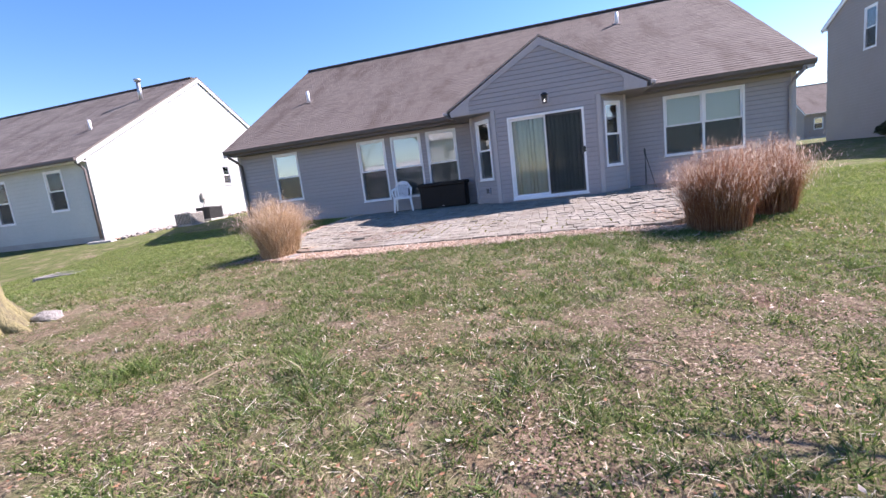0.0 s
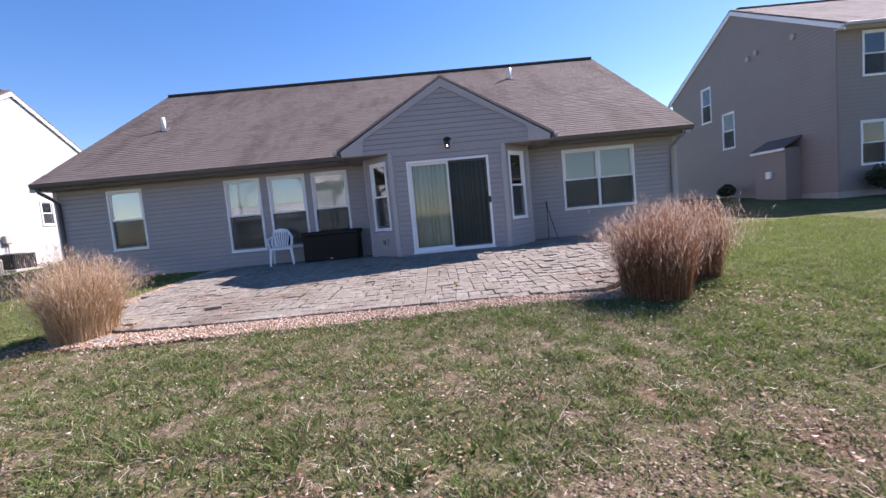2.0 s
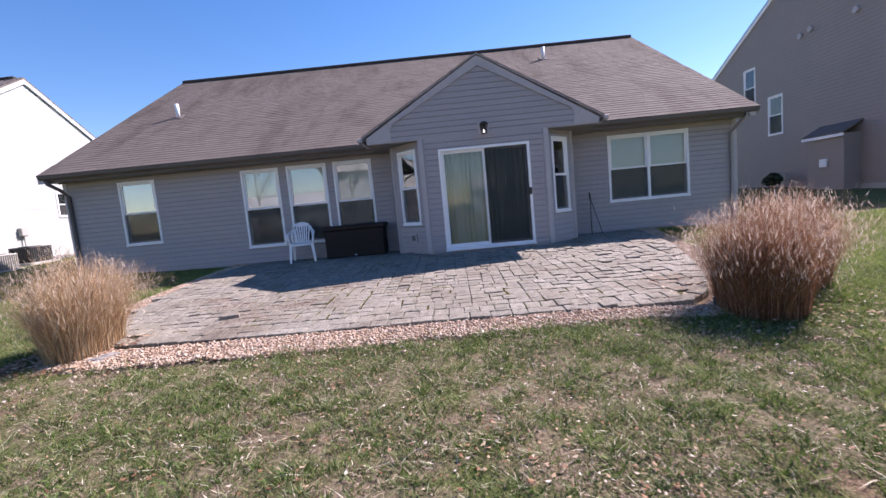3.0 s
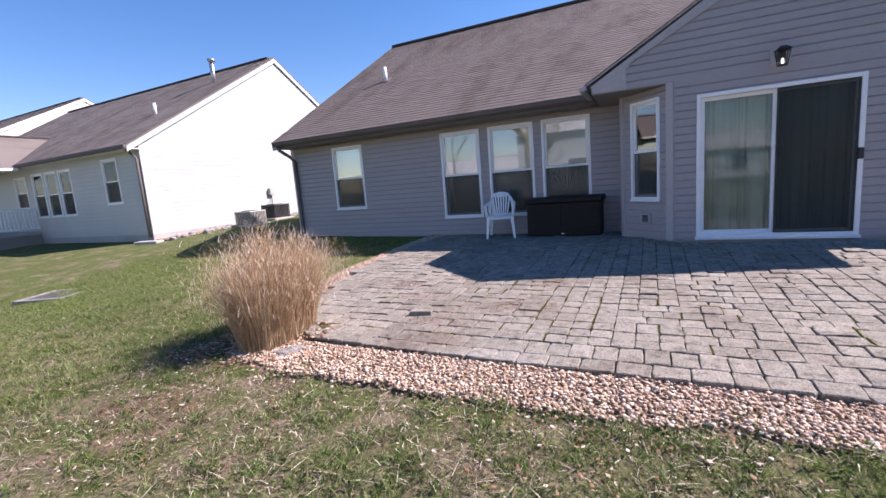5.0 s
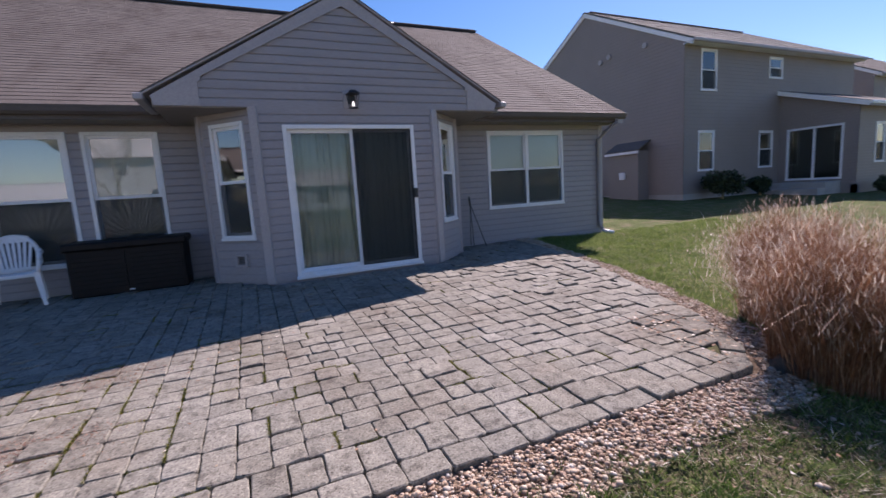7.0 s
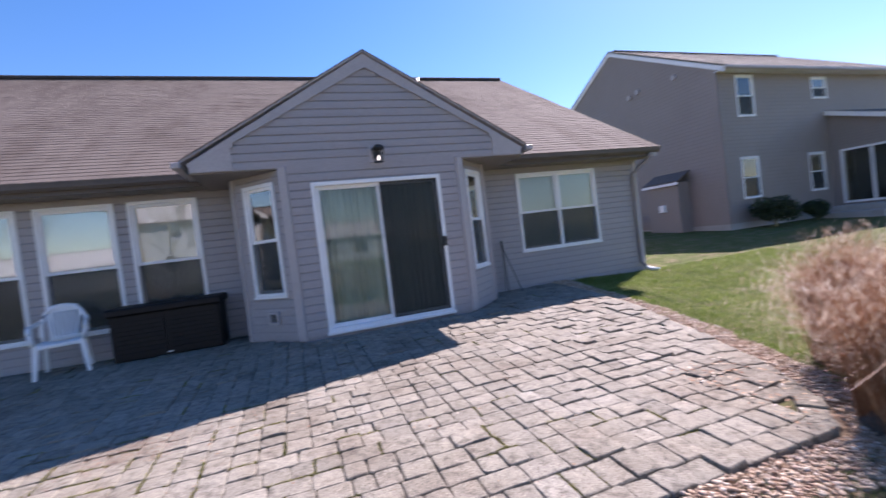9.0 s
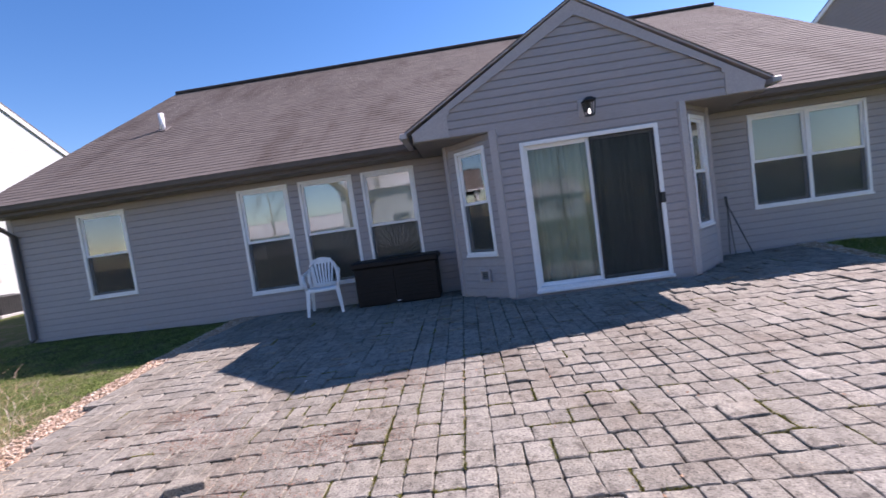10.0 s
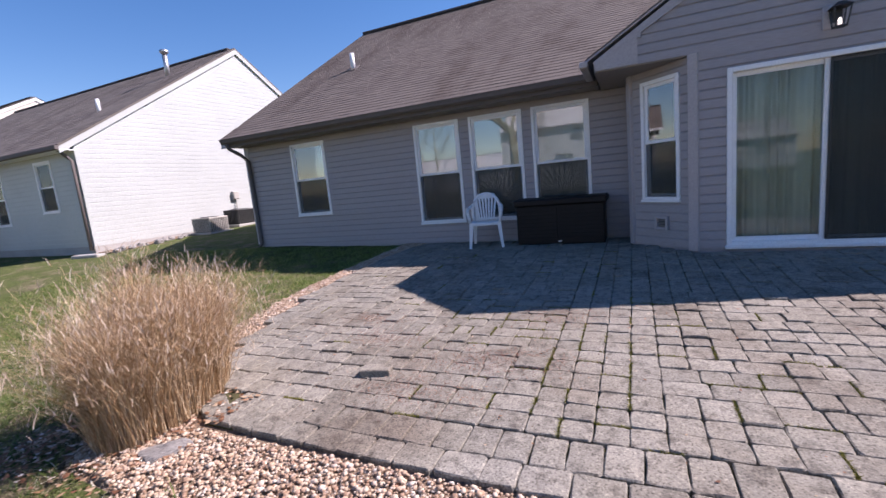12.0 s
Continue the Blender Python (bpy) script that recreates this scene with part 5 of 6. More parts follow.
def dry_grass(x, y, base, height, spread, count, seed, mat, label, stretch=(1.0, 1.0), thick=1.0):
    t = thing("ornamental_grass", label, "ornamental grass", "dry grasses round the patio")
    rng = np.random.default_rng(seed)
    a, r = rng.uniform(0, 2 * np.pi, count), np.sqrt(rng.uniform(0, 1, count))
    d = np.stack([np.cos(a), np.sin(a)], 1)
    px, py = x + d[:, 0] * r * base * stretch[0] - 0.45 * d[:, 1] * r * base * (stretch[1] - stretch[0]), y + d[:, 1] * r * base * stretch[1]
    root = np.stack([px, py, ground_z(px, py) - 0.03], 1)
    tuft = np.array([noise.noise((u * 5, w * 5, seed)) for u, w in zip(px, py)])
    h = height * (0.45 + 0.5 * rng.uniform(0, 1, count) ** 0.6 + 0.3 * tuft) * (1 - 0.26 * r ** 2)
    lean = spread * (0.25 + 0.75 * r ** 2) * rng.uniform(0.1, 1.8, count)
    d2 = d * (0.2 + r[:, None]) + rng.normal(0, 0.8, (count, 2))
    d2 /= np.linalg.norm(d2, axis=1)[:, None]
    stray = rng.uniform(0, 1, count) < 0.08
    lean = np.where(stray, lean + rng.uniform(0.1, 0.5, count), lean)
    droop = 1.5 * rng.uniform(0.0, 1.0, count) ** 2
    v, f, tips = strip_blades(root, d2, h, lean, droop, thick * rng.uniform(0.001, 0.0026, count), 7, rng)
    stems = fast_mesh("stems", v, f, mat)
    stems.parent = t
    tagged(stems, kind="stuff")
    # loose blades that cross the others
    m = count // 2
    k = rng.integers(0, count, m)
    e = rng.normal(size=(m, 2))
    e /= np.linalg.norm(e, axis=1)[:, None]
    v4, f4, _ = strip_blades(root[k], e, height * rng.uniform(0.35, 1.0, m), rng.uniform(0.05, 0.28, m), 2.2 * rng.uniform(0, 1, m), thick * rng.uniform(0.0014, 0.0038, m), 7, rng)
    loose = fast_mesh("loose_blades", v4, f4, mat)
    loose.parent = t
    tagged(loose, kind="stuff")
    # curled dead leaves hanging in the stems
    m = int(count * 2.4)
    k = rng.integers(0, count, m)
    q = rng.uniform(0.12, 1.0, m) ** 0.8
    mid = np.stack([root[k, 0] + d2[k, 0] * lean[k] * h[k] * q ** 1.3, root[k, 1] + d2[k, 1] * lean[k] * h[k] * q ** 1.3, root[k, 2] + h[k] * q], 1)
    e = rng.normal(size=(m, 2))
    e /= np.linalg.norm(e, axis=1)[:, None]
    v2, f2, _ = strip_blades(mid, e, rng.uniform(0.02, 0.1, m) * rng.choice([1, 0.7, -0.5, -0.8], m), rng.uniform(0.4, 1.6, m), rng.uniform(0, 1, m), thick * rng.uniform(0.001, 0.0026, m), 3, rng)
    leaves = fast_mesh("dry_leaves", v2, f2, mat)
    leaves.parent = t
    tagged(leaves, kind="stuff")
    # plumes at the tips
    sel = tips[rng.uniform(0, 1, count) < 0.6]
    e = rng.normal(size=(len(sel), 2))
    e /= np.linalg.norm(e, axis=1)[:, None]
    v3, f3, _ = strip_blades(sel - np.array([0, 0, 0.03]), e, rng.uniform(0.03, 0.09, len(sel)), rng.uniform(0.1, 0.7, len(sel)), rng.uniform(0, 0.7, len(sel)), rng.uniform(0.0014, 0.003, len(sel)), 3, rng)
    plumes = fast_mesh("plumes", v3, f3, PLUME)
    plumes.parent = t
    tagged(plumes, "pale feathery seed heads", kind="stuff")
    core = Build()
    core.tube([(x, y, gz(x, y) - 0.08), (x, y, gz(x, y) + 0.06), (x, y, gz(x, y) + 0.2)], [base * 0.9, base * 0.75, base * 0.3], 14)
    part("crown_base", core, BARK, t)
    return t


dry_grass(-4.92, -4.27, 0.33, 1.2, 0.13, 5600, 4, STRAW, "straw-coloured dry ornamental grass clump at the patio corner", (0.95, 1.55))
dry_grass(2.22, -4.62, 0.38, 1.27, 0.09, 5600, 5, RUSSET, "russet dry ornamental grass clump at the patio corner", thick=0.72)
dry_grass(3.12, -3.82, 0.36, 1.24, 0.08, 5600, 6, RUSSET, "russet dry ornamental grass clump behind another clump", thick=0.72)


# ---- gravel ----
OUTER = [(-5.0, -4.95), (-4.2, -5.0), (-3.0, -4.98), (-1.6, -4.95), (-0.4, -4.86), (0.6, -4.82), (1.7, -4.78), (2.4, -4.3), (2.78, -3.5), (3.15, -2.5), (3.45, -1.4), (3.6, -0.4), (3.8, 0.7), (3.85, 1.42),
         (-6.05, 1.42), (-6.12, -0.8), (-6.02, -2.5), (-5.75, -3.5), (-5.35, -4.35)]


rng = np.random.default_rng(12)
bx, by = rng.uniform(-6.2, 4.0, 330000), rng.uniform(-5.1, 1.4, 330000)
jit = np.array([noise.noise((a * 2.3, c * 2.3, 2.0)) for a, c in zip(bx, by)]) * 0.14
ok = ~inside_many(bx, by, PATIO) & (inside_many(bx, by, OUTER) & (edge_distance(bx, by, OUTER) > jit + rng.uniform(-0.02, 0.05, len(bx))))
bx, by = bx[ok][:46000], by[ok][:46000]
stray_x, stray_y = rng.uniform(-5.6, 2.2, 160), rng.uniform(-5.3, -4.9, 160)
bx, by = np.concatenate([bx, stray_x]), np.concatenate([by, stray_y])
ico = bmesh.new()
bmesh.ops.create_icosphere(ico, subdivisions=1, radius=1.0)
iv = np.array([v.co[:] for v in ico.verts])
jf = np.array([[v.index for v in f.verts] for f in ico.faces])
ico.free()
n = len(bx)
size = 0.005 + 0.013 * rng.uniform(0, 1, n) ** 2
sc = np.stack([size * rng.uniform(0.8, 1.4, n), size * rng.uniform(0.8, 1.2, n), size * rng.uniform(0.5, 0.8, n)], 1)
ang = rng.uniform(0, 2 * np.pi, n)
pv = iv[None] * sc[:, None] * (1 + rng.uniform(-0.14, 0.14, (n, len(iv), 1)))
px = pv[..., 0] * np.cos(ang)[:, None] - pv[..., 1] * np.sin(ang)[:, None]
py = pv[..., 0] * np.sin(ang)[:, None] + pv[..., 1] * np.cos(ang)[:, None]
pz = pv[..., 2] + (ground_z(bx, by) + 0.012 + rng.uniform(0, 0.02, n))[:, None]
pebbles = fast_mesh("gravel", np.stack([px + bx[:, None], py + by[:, None], pz], -1).reshape(-1, 3), (jf[None] + (np.arange(n) * len(iv))[:, None, None]).reshape(-1, 3), PEBBLE, True)
tagged(pebbles, "cream and tan river gravel in a band round the patio", "gravel", kind="stuff")
gbed = Build()
NO = len(OUTER)
step_pts = []
for i in range(NO):
    (x0, y0), (x1, y1) = OUTER[i - 1], OUTER[i]
    k = max(1, int(math.hypot(x1 - x0, y1 - y0) / 0.4))
    step_pts += [(x0 + (x1 - x0) * j / k, y0 + (y1 - y0) * j / k) for j in range(k)]
ctr = (-1.0, -1.2)
rings = [[(ctr[0] + (x - ctr[0]) * k, ctr[1] + (y - ctr[1]) * k) for x, y in step_pts] for k in (1.0, 0.97, 0.82)]
m = len(step_pts)
gbed.raw([(x, y, gz(x, y) + lift) for ring, lift in zip(rings, (-0.03, 0.008, 0.012)) for x, y in ring], [(r * m + i, r * m + (i + 1) % m, r * m + m + (i + 1) % m, r * m + m + i) for r in (0, 1) for i in range(m)])
tagged(part("gravel_bed", gbed, GRAVEL_BED), "sandy bed under the river gravel", "gravel bed", kind="structure")


# ---- lawn blades ----
def patch_noise(x, y, scale, z):
    g = 0.07
    xi, yi = np.round(x / g).astype(int), np.round(y / g).astype(int)
    memo = {}
    out = np.empty(len(x))
    for i, key in enumerate(zip(xi.tolist(), yi.tolist())):
        if key not in memo:
            memo[key] = noise.noise((key[0] * g * scale, key[1] * g * scale, z)) + 0.5 * noise.noise((key[0] * g * scale * 2.7, key[1] * g * scale * 2.7, z))
        out[i] = memo[key]
    return out


WORN = [(-4.1, -8.05, 0.6), (-3.2, -8.45, 0.5), (-5.2, -8.1, 0.5), (-0.95, -8.35, 0.3), (-1.25, -8.7, 0.25), (0.45, -8.2, 0.42), (0.85, -8.35, 0.42), (1.15, -8.6, 0.45), (1.85, -8.05, 0.45),
        (-2.5, -9.6, 0.5), (0.05, -9.65, 0.35), (0.65, -8.0, 0.4), (2.6, -8.3, 0.6), (2.2, -9.0, 0.5), (0.6, -8.75, 0.5), (-1.25, -8.0, 0.28), (-2.9, -7.65, 0.35), (1.5, -7.6, 0.35)]
TUFTS = [(-1.5, -9.05, 0.33), (-3.0, -8.95, 0.33), (0.1, -8.8, 0.28), (-1.4, -7.55, 0.28), (-2.4, -7.5, 0.28), (-0.1, -9.3, 0.35)]


def spots(x, y, places):
    """How far a point lies inside any of some ragged patches, 0 to 1."""
    ragged = 1 + 0.9 * patch_noise(x, y, 3.3, 2.0)
    out = np.zeros(len(x))
    for px, py, r in places:
        out = np.maximum(out, np.exp(-((x - px) ** 2 + (y - py) ** 2) / r ** 2 * ragged))
    return out


def lawn(name, count, box, mat, seed, lengths, widths, lean, keep, label, category, thin=1.0, sink=-0.006):
    rng = np.random.default_rng(seed)
    x, y = rng.uniform(box[0], box[1], count), rng.uniform(box[2], box[3], count)
    d = np.hypot(x + 0.5, np.maximum(0, np.maximum(-9.5 - y, y + 7.5)))
    ok = (rng.uniform(0, 1, count) < np.clip(3.2 / (d + 0.6), 0.12, 1) ** thin) & (~inside_many(x, y, OUTER) | ((edge_distance(x, y, OUTER) < rng.uniform(0, 1, count) ** 3 * 0.3) & ~inside_many(x, y, PATIO))) & keep(x, y, rng)
    x, y = x[ok], y[ok]
    n = len(x)
    a = rng.uniform(0, 2 * np.pi, n)
    dirs = np.stack([np.cos(a), np.sin(a)], 1)
    h = rng.uniform(*lengths, n) * (1 + 0.5 * np.clip(patch_noise(x, y, 1.1, 3.0), -0.6, 0.8) + 1.1 * np.clip(patch_noise(x, y, 5.2, 7.0), -0.4, 1.0)) * (1 + 0.7 * spots(x, y, TUFTS)) * (1 - 0.45 * spots(x, y, WORN))
    root = np.stack([x, y, ground_z(x, y) + sink + uneven(x, y)], 1)
    v, f, _ = strip_blades(root, dirs, h, rng.uniform(*lean, n), rng.uniform(0, 1, n), rng.uniform(*widths, n), 2, rng)
    return tagged(fast_mesh(name, v, f, mat), label, category, kind="stuff")


LAWN_BOX = (-9.0, 6.0, -11.4, -3.4)
lawn("grass", 520000, LAWN_BOX, BLADE, 31, (0.02, 0.054), (0.002, 0.0044), (0.3, 1.4),
     lambda x, y, r: 0.7 * patch_noise(x, y, 0.9, 1.0) + 1.3 * patch_noise(x, y, 5.2, 7.0) + r.normal(0, 0.16, len(x)) > -0.4 - 0.1 * np.clip(x, -4, 6) + 0.85 * spots(x, y, WORN) - 1.2 * spots(x, y, TUFTS), "short green grass growing in patches", "grass")
lawn("dry_grass_blades", 290000, LAWN_BOX, THATCH, 32, (0.01, 0.028), (0.0018, 0.004), (1.2, 4.5), lambda x, y, r: patch_noise(x, y, 1.8, 11.0) + r.normal(0, 0.3, len(x)) > -0.15 + 0.1 * spots(x, y, WORN), "dormant straw-coloured grass lying flat between the green", "grass", sink=0.002)
lawn("side_grass", 190000, (-13.0, -5.6, -7.0, 1.3), LUSH, 33, (0.02, 0.05), (0.0015, 0.003), (0.2, 1.2), lambda x, y, r: r.uniform(0, 1, len(x)) < 0.9, "short green grass beside the patio", "grass", 0.0)
lawn("side_grass", 260000, (1.2, 9.5, -8.6, 1.3), LUSH, 34, (0.025, 0.065), (0.002, 0.004), (0.2, 1.2), lambda x, y, r: r.uniform(0, 1, len(x)) < np.clip((x - 1.2) / 2.2, 0, 0.9) * np.clip((y + 8.6) / 2.0, 0, 1) + 0.5 * patch_noise(x, y, 1.4, 8.0) * (x < 4), "short green grass beside the patio", "grass", 0.0)


def litter(count, box, sizes, seed, lift, bare=False):
    rng = np.random.default_rng(seed)
    x, y = rng.uniform(box[0], box[1], count), rng.uniform(box[2], box[3], count)
    if bare:
        ok = spots(x, y, WORN) + rng.normal(0, 0.2, count) > 0.62
    else:
        ok = patch_noise(x, y, 0.8, 9.0) + rng.normal(0, 0.35, count) > 0.15
    x, y = x[ok], y[ok]
    n = len(x)
    a, s = rng.uniform(0, 2 * np.pi, n), rng.uniform(*sizes, n)
    c, q = np.cos(a) * s, np.sin(a) * s
    ring = edge_distance(x, y, PATIO) < 0.7
    pz = np.where(inside_many(x, y, PATIO), np.array([patio_z(w, u) + 0.008 for u, w in zip(x, y)]), ground_z(x, y) + lift + np.where(ring, 0.0, uneven(x, y)))
    curl = rng.uniform(0.1, 0.6, (4, n)) * s
    v = np.stack([np.stack([x - c, y - q, pz + curl[0]], 1), np.stack([x + q * 0.6, y - c * 0.6, pz + 0.3 * curl[1]], 1),
                  np.stack([x + c, y + q, pz + curl[2]], 1), np.stack([x - q * 0.6, y + c * 0.6, pz + 0.3 * curl[3]], 1)], 1).reshape(-1, 3)
    i = np.arange(n)[:, None] * 4
    return v, np.concatenate([i + np.array([[0, 1, 2]]), i + np.array([[0, 2, 3]])])


tagged(fast_mesh("fallen_leaves", *litter(22000, (-9, 6, -11.3, -4.9), (0.005, 0.019), 41, 0.025), DEAD_LEAF), "dead brown leaves scattered over the lawn", "leaves", kind="stuff")
tagged(fast_mesh("fallen_leaves", *litter(2400, (-5.5, -4.3, -5.1, -4.0), (0.008, 0.028), 42, 0.03), DEAD_LEAF), "dead brown leaves gathered round the dry grass", "leaves", kind="stuff")
tagged(fast_mesh("fallen_leaves", *litter(1100, (1.5, 3.6, -5.3, -3.2), (0.008, 0.026), 43, 0.03), DEAD_LEAF), "dead brown leaves gathered round the dry grass", "leaves", kind="stuff")
tagged(fast_mesh("plant_debris", *litter(700, (-5.5, 0.5, -4.2, -1.6), (0.005, 0.016), 44, 0.01), DEAD_LEAF), "reddish plant debris strewn on the pavers", "leaves", kind="stuff")
tagged(fast_mesh("leaf_crumbs", *litter(150000, (-6.2, 3.4, -10.3, -6.6), (0.004, 0.012), 45, 0.014, True), CRUMB), "reddish-brown crumbled leaves on bare soil in the lawn", "leaves", kind="stuff")
tagged(fast_mesh("leaf_crumbs", *litter(70000, (-7.0, 5.0, -11.0, -5.0), (0.003, 0.01), 46, 0.012), CRUMB), "brown leaf crumbs scattered between the grass", "leaves", kind="stuff")
twigs = [(-1.1, -8.6, 20), (0.5, -8.9, -35), (-2.2, -9.0, 70), (2.6, -7.0, 10), (-3.2, -7.2, 140), (1.7, -9.3, 95)]
for k, (x, y, a) in enumerate(twigs):
    z = gz(x, y) + 0.03
    c, s = math.cos(radians(a)), math.sin(radians(a))
    L = 0.12 + 0.03 * k
    tagged(part("twig", Build().tube([(x - c * L, y - s * L, z), (x, y + 0.02, z + 0.015), (x + c * L, y + s * L, z + 0.005)], [0.005, 0.005, 0.002], 6), THATCH), "thin pale twig lying on the lawn", "twig", "fallen twigs")


# ---- patio of tumbled pavers ----
patio = thing("patio", "weathered grey-tan tumbled concrete pavers, uneven, moss in joints", "patio", kind="structure")
under = Build()
under.slab([(-1.1 + (x + 1.1) * 0.985, -1.5 + (y + 1.5) * 0.98, patio_z(y, x) - 0.022) for x, y in PATIO], (0, 0, -0.12))
part("bedding", under, BEDDING, patio)
rng = random.Random(77)
DEPTH, LONG, GAP = 0.17, 0.228, 0.0022


def paver_mesh(w, d, seed):
    """A tumbled paver: rounded corners, worn arrises, an uneven face."""
    r = random.Random(seed)
    h, c, e = 0.07, r.uniform(0.008, 0.017), 0.006
    hw, hd = w / 2 - GAP, d / 2 - GAP
    ring = [(-hw + c, -hd), (0, -hd), (hw - c, -hd), (hw, -hd + c), (hw, 0), (hw, hd - c), (hw - c, hd), (0, hd), (-hw + c, hd), (-hw, hd - c), (-hw, 0), (-hw, -hd + c)]
    ring = [(x + r.uniform(-0.005, 0.0035), y + r.uniform(-0.005, 0.0035)) for x, y in ring]
    n, k = len(ring), 1 - 2 * e / min(w, d)
    v = [(x * k, y * k, r.uniform(-0.003, 0.002)) for x, y in ring] + [(x, y, -0.0075 + r.uniform(-0.003, 0.003)) for x, y in ring] + [(x, y, -h) for x, y in ring] + [(0, 0, 0.002)]
    f = [(i, (i + 1) % n, 3 * n) for i in range(n)] + [(n + i, n + (i + 1) % n, (i + 1) % n, i) for i in range(n)] + [(2 * n + i, 2 * n + (i + 1) % n, n + (i + 1) % n, n + i) for i in range(n)]
    return v, f


moulds = {}
for w in (DEPTH, LONG):
    for k in range(8):
        v, f = paver_mesh(w, DEPTH, int(w * 1000) * 10 + k)
        me = bpy.data.meshes.new("paver")
        me.from_pydata(v, [], f)
        me.materials.append(PAVER)
        moulds[w, k] = (me, v, f)
laid = []


def lay(x, y, w, d, rz):
    """One paver of w by d, a little sunk, raised or tipped as the bed under it has moved."""
    far_side = min(1.0, max(0.0, (x + 0.4) / 1.6))
    sink = noise.noise((x * 0.7, y * 0.7, 3.3)) * 0.014 * (1 + 0.5 * far_side)
    lift = rng.gauss(0, 0.0025 + 0.002 * far_side) + (rng.uniform(0.006, 0.014) if rng.random() < 0.07 + 0.08 * far_side else 0)
    tip = 0.7 + 0.7 * far_side
    m = pose(x, y, patio_z(y, x) + sink + lift, 2.86) @ pose(0, 0, 0, 0, 0, rz + rng.gauss(0, 1.0)) @ pose(0, 0, 0, rng.gauss(0, tip), rng.gauss(0, tip))
    laid.append((m, w, d, LONG if w / d > 1.17 else DEPTH, rng.randrange(8)))


EDGE = [(-4.72, -4.2), (-4.45, -4.36), (-3.4, -4.4), (-1.5, -4.42), (0.2, -4.42), (1.68, -4.4), (2.0, -4.12), (2.32, -3.55), (2.72, -2.5), (3.03, -1.4), (3.22, -0.4), (3.4, 0.7)]
# border course along the front edge
for (x0, y0), (x1, y1) in zip(EDGE, EDGE[1:]):
    L = math.hypot(x1 - x0, y1 - y0)
    a, s, k = math.degrees(math.atan2(y1 - y0, x1 - x0)), 0.0, []
    while sum(k) < L - 0.09:
        k.append(LONG if rng.random() < 0.6 else DEPTH)
    for w in k:
        w *= L / sum(k)
        t = (s + w / 2) / L
        lay(x0 + (x1 - x0) * t - (y1 - y0) / L * 0.088, y0 + (y1 - y0) * t + (x1 - x0) / L * 0.088, w, DEPTH, a)
        s += w


def courses(length, sizes):
    """Sizes that fill a length: as many as fit, then eased to close the last gap."""
    k = []
    while sum(k) < length - 0.085:
        k.append(rng.choice(sizes))
    return [q * length / sum(k) for q in k]


def panel(x0, x1, y0, y1):
    """Hand-laid ashlar: panels cut again and again, each filled with rows along the house or columns towards it."""
    W, H = x1 - x0, y1 - y0
    if W > 1.0 or H > 0.8:
        if W / 1.0 > H / 0.8:
            c = x0 + round(W * rng.uniform(0.35, 0.65) / DEPTH) * DEPTH
            panel(x0, c, y0, y1), panel(c, x1, y0, y1)
        else:
            c = y0 + round(H * rng.uniform(0.35, 0.65) / DEPTH) * DEPTH
            panel(x0, x1, y0, c), panel(x0, x1, c, y1)
        return
    mid = (x0 + x1) / 2
    rows = rng.random() < (0.85 if mid < -2.7 else 0.2 if mid < -1.1 else 0.62)
    across, along = (H, W) if rows else (W, H)
    n = max(1, round(across / DEPTH))
    same = courses(along, (DEPTH, DEPTH, LONG)) if not rows and rng.random() < 0.6 else None
    for i in range(n):
        q = 0.0
        for w in same or courses(along, (DEPTH, LONG, LONG, 0.15) if rows else (DEPTH, DEPTH, LONG)):
            u, v, d = q + w / 2, (i + 0.5) * across / n, across / n
            x, y = (x0 + u, y0 + v) if rows else (x0 + v, y0 + u)
            q += w
            if not inside(x, y, PATIO) or edge_distance(np.array(x), np.array(y), EDGE + EDGE[::-1]) < (0.2 if x < 1.5 else 0.12):
                continue
            if y > 0.0 + max(0, abs(x) - 1.25) - 0.03 and abs(x) < 1.95 or y > 1.36:
                continue
            lay(x, y, w, d, 0 if rows else 90)


# the second course stands on end behind the border; the field lies beyond it
q = -4.62
for w in courses(6.3, (DEPTH,)):
    if edge_distance(np.array(q + w / 2), np.array(-4.125), EDGE + EDGE[::-1]) > 0.2:
        lay(q + w / 2, -4.125, LONG, w, 90)
    q += w
panel(-5.7, 3.6, -4.008, 1.5)
laid.sort(key=lambda q: (q[0].translation.x + 1.6) ** 2 + (q[0].translation.y + 5.4) ** 2)
rest = Build()
for k, (m, w, d, mould, kind) in enumerate(laid):
    me, v, f = moulds[mould, kind]
    fitted = m @ Matrix.Diagonal((w / mould, d / DEPTH, 1, 1))
    if k < 300:
        o = new("paver", me)
        o.parent, o.matrix_basis = patio, fitted
    else:
        rest.m = fitted
        rest.raw(v, f)
tagged(part("pavers", rest, PAVER, patio), kind="stuff")
# one paver standing up out of the field, a dark gap before it
tip = pose(-3.655, -3.55, patio_z(-3.55) + 0.026, -9, 2, 15)
o = new("tilted_paver", moulds[LONG, 2][0])
o.parent, o.matrix_basis = patio, tip

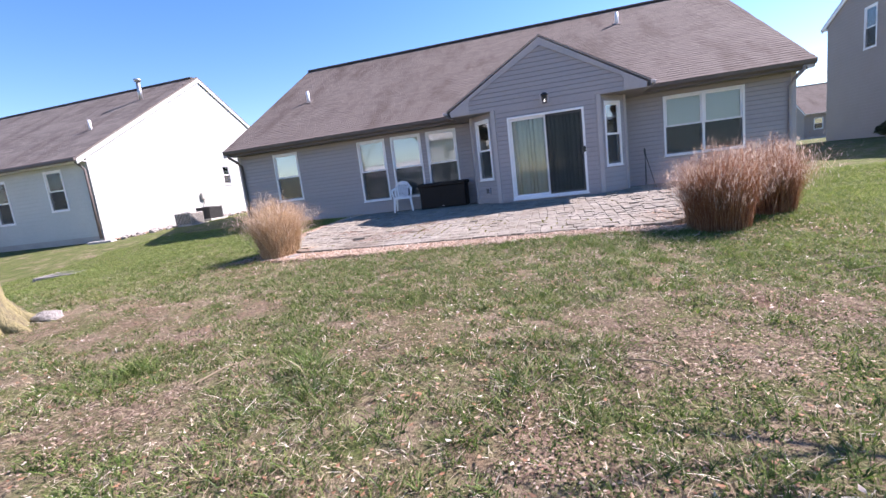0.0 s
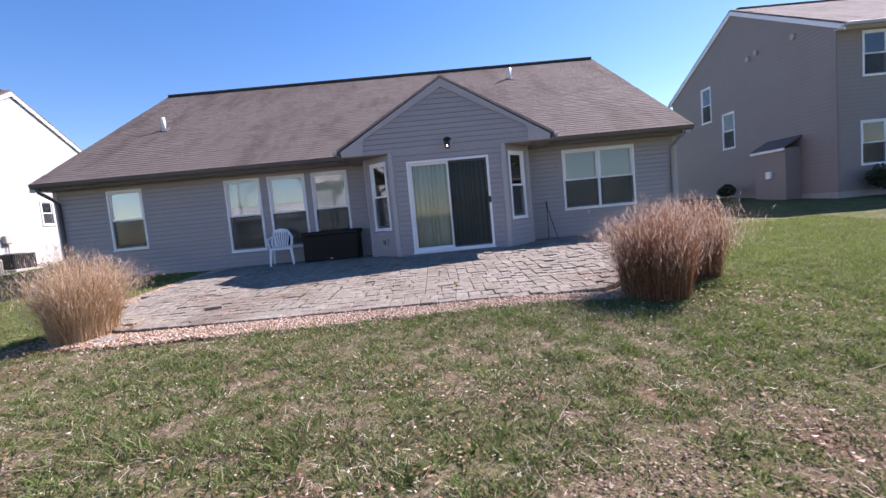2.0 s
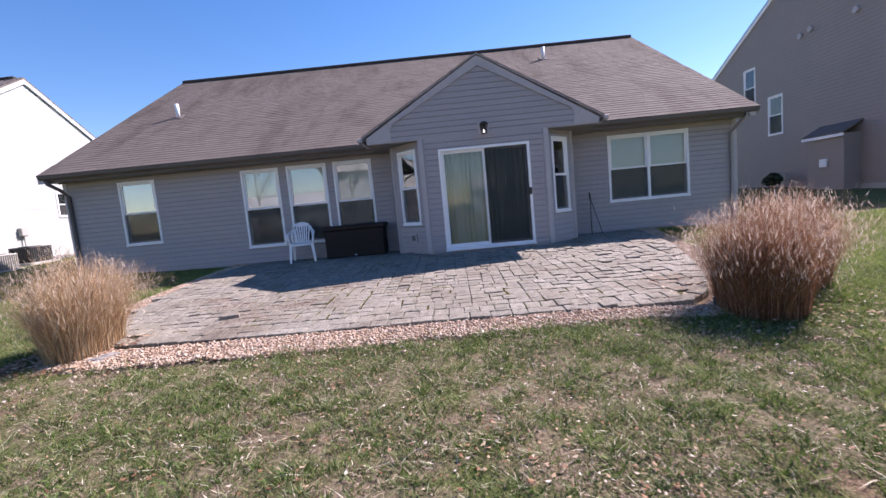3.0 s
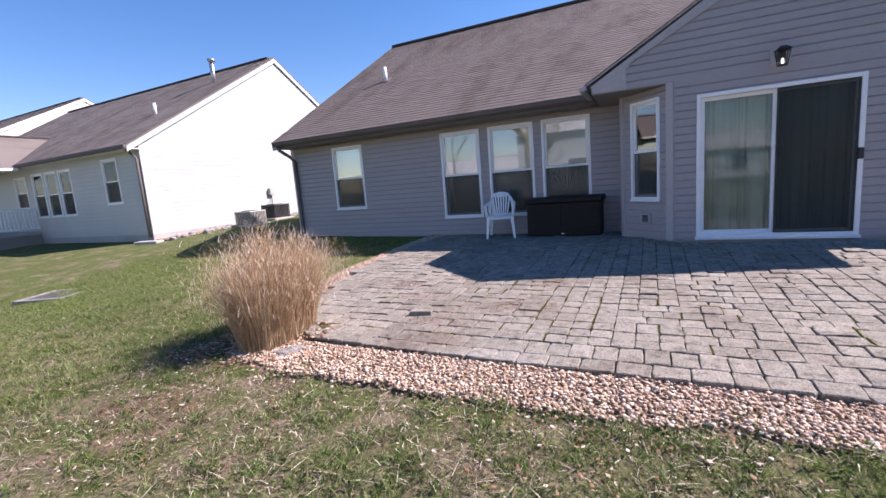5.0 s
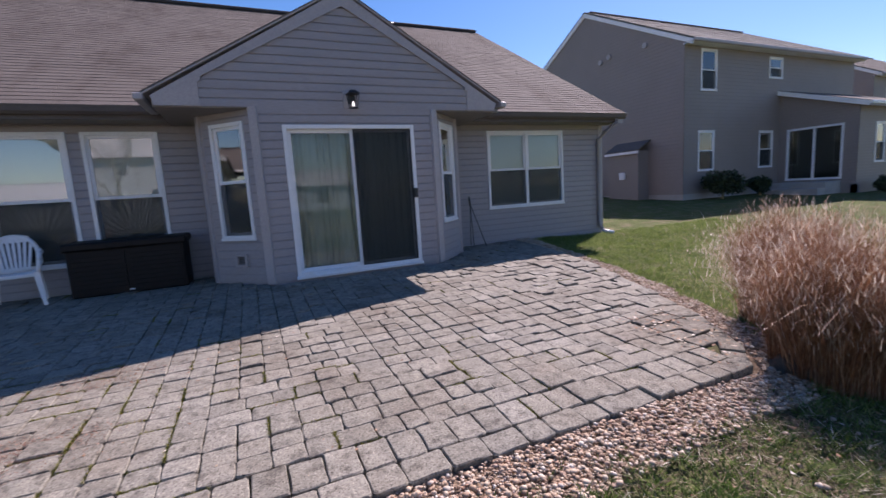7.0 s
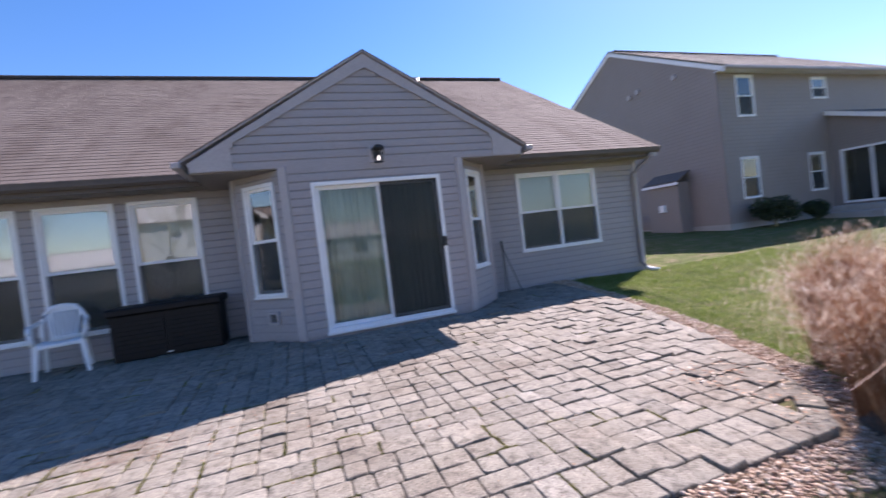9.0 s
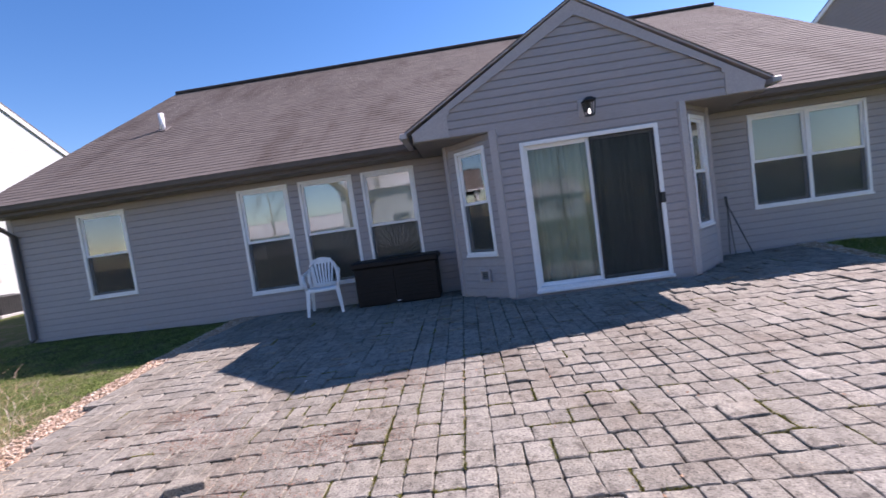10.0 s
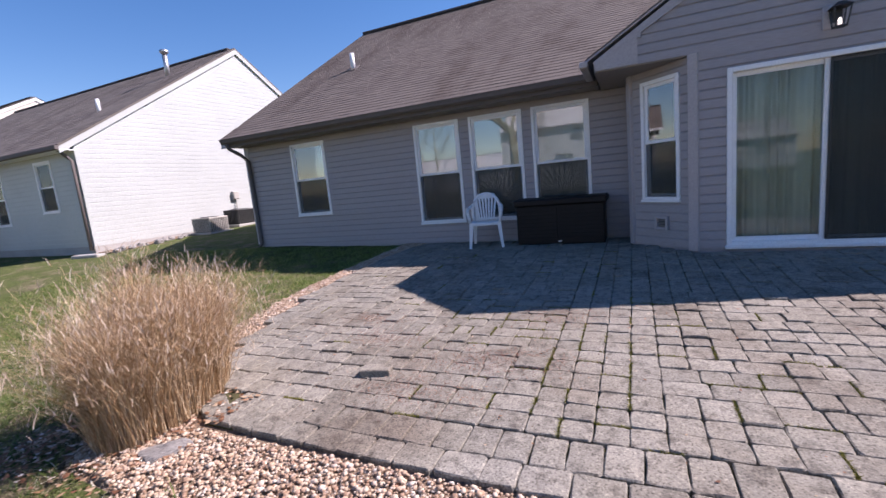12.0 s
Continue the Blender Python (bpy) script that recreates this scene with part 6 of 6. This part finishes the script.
# moss and weeds in the joints, red debris swept together
mr = np.random.default_rng(90)
MOSSY = [(-2.4, -3.0, 0.9), (-2.2, -3.5, 0.6), (-2.1, -2.5, 0.5), (-0.15, -3.6, 0.4), (0.55, -3.8, 0.4), (-1.2, -3.4, 0.5), (-3.2, -2.6, 0.5)]
roots = []
for m, w, d, mould, kind in laid:
    at = m.translation
    k = float(spots(np.array([at.x]), np.array([at.y]), MOSSY)[0])
    if mr.uniform() < 0.04 + 0.55 * k:
        n = int(mr.integers(60, 220))
        along = mr.random() < 0.5
        for _ in range(n):
            p, j = mr.uniform(-0.5, 0.5), mr.normal(0, 0.004)
            q = m @ Vector((p * w, d / 2 + j, -0.009)) if along else m @ Vector((w / 2 + j, p * d, -0.009))
            roots.append(q[:])
roots = np.array(roots)
n = len(roots)
ang = mr.uniform(0, 2 * np.pi, n)
v, f, _ = strip_blades(roots, np.stack([np.cos(ang), np.sin(ang)], 1), mr.uniform(0.008, 0.02, n), mr.uniform(0.2, 1.2, n), mr.uniform(0, 1, n), mr.uniform(0.001, 0.0026, n), 2, mr)
tagged(fast_mesh("joint_moss", v, f, MOSS), "yellow-green moss growing in the paver joints", "moss", kind="stuff")
RED = [(-2.64, -3.2, 0.16), (-2.55, -2.35, 0.22), (-3.9, -3.0, 0.18), (-3.3, -3.75, 0.2), (-2.95, -3.3, 0.2), (-4.2, -2.6, 0.15)]
n = 6000
pick = mr.integers(0, len(RED), n)
red = np.array(RED)[pick]
px, py = red[:, 0] + mr.normal(0, 1, n) * red[:, 2] * 1.3, red[:, 1] + mr.normal(0, 1, n) * red[:, 2] * 0.6
ang = mr.uniform(0, 2 * np.pi, n)
v, f, _ = strip_blades(np.stack([px, py, 0.05 * np.minimum(py, 0) + np.array([noise.noise((a * 0.7, c * 0.7, 3.3)) for a, c in zip(px, py)]) * 0.014 + mr.uniform(0.003, 0.009, n)], 1), np.stack([np.cos(ang), np.sin(ang)], 1), mr.uniform(0.003, 0.008, n), mr.uniform(1.0, 4.0, n), mr.uniform(0, 1, n), mr.uniform(0.0014, 0.0034, n), 2, mr)
tagged(fast_mesh("plant_debris", v, f, RED_CHAFF), "reddish-brown chaff lying on the pavers in drifts", "leaves", kind="stuff")
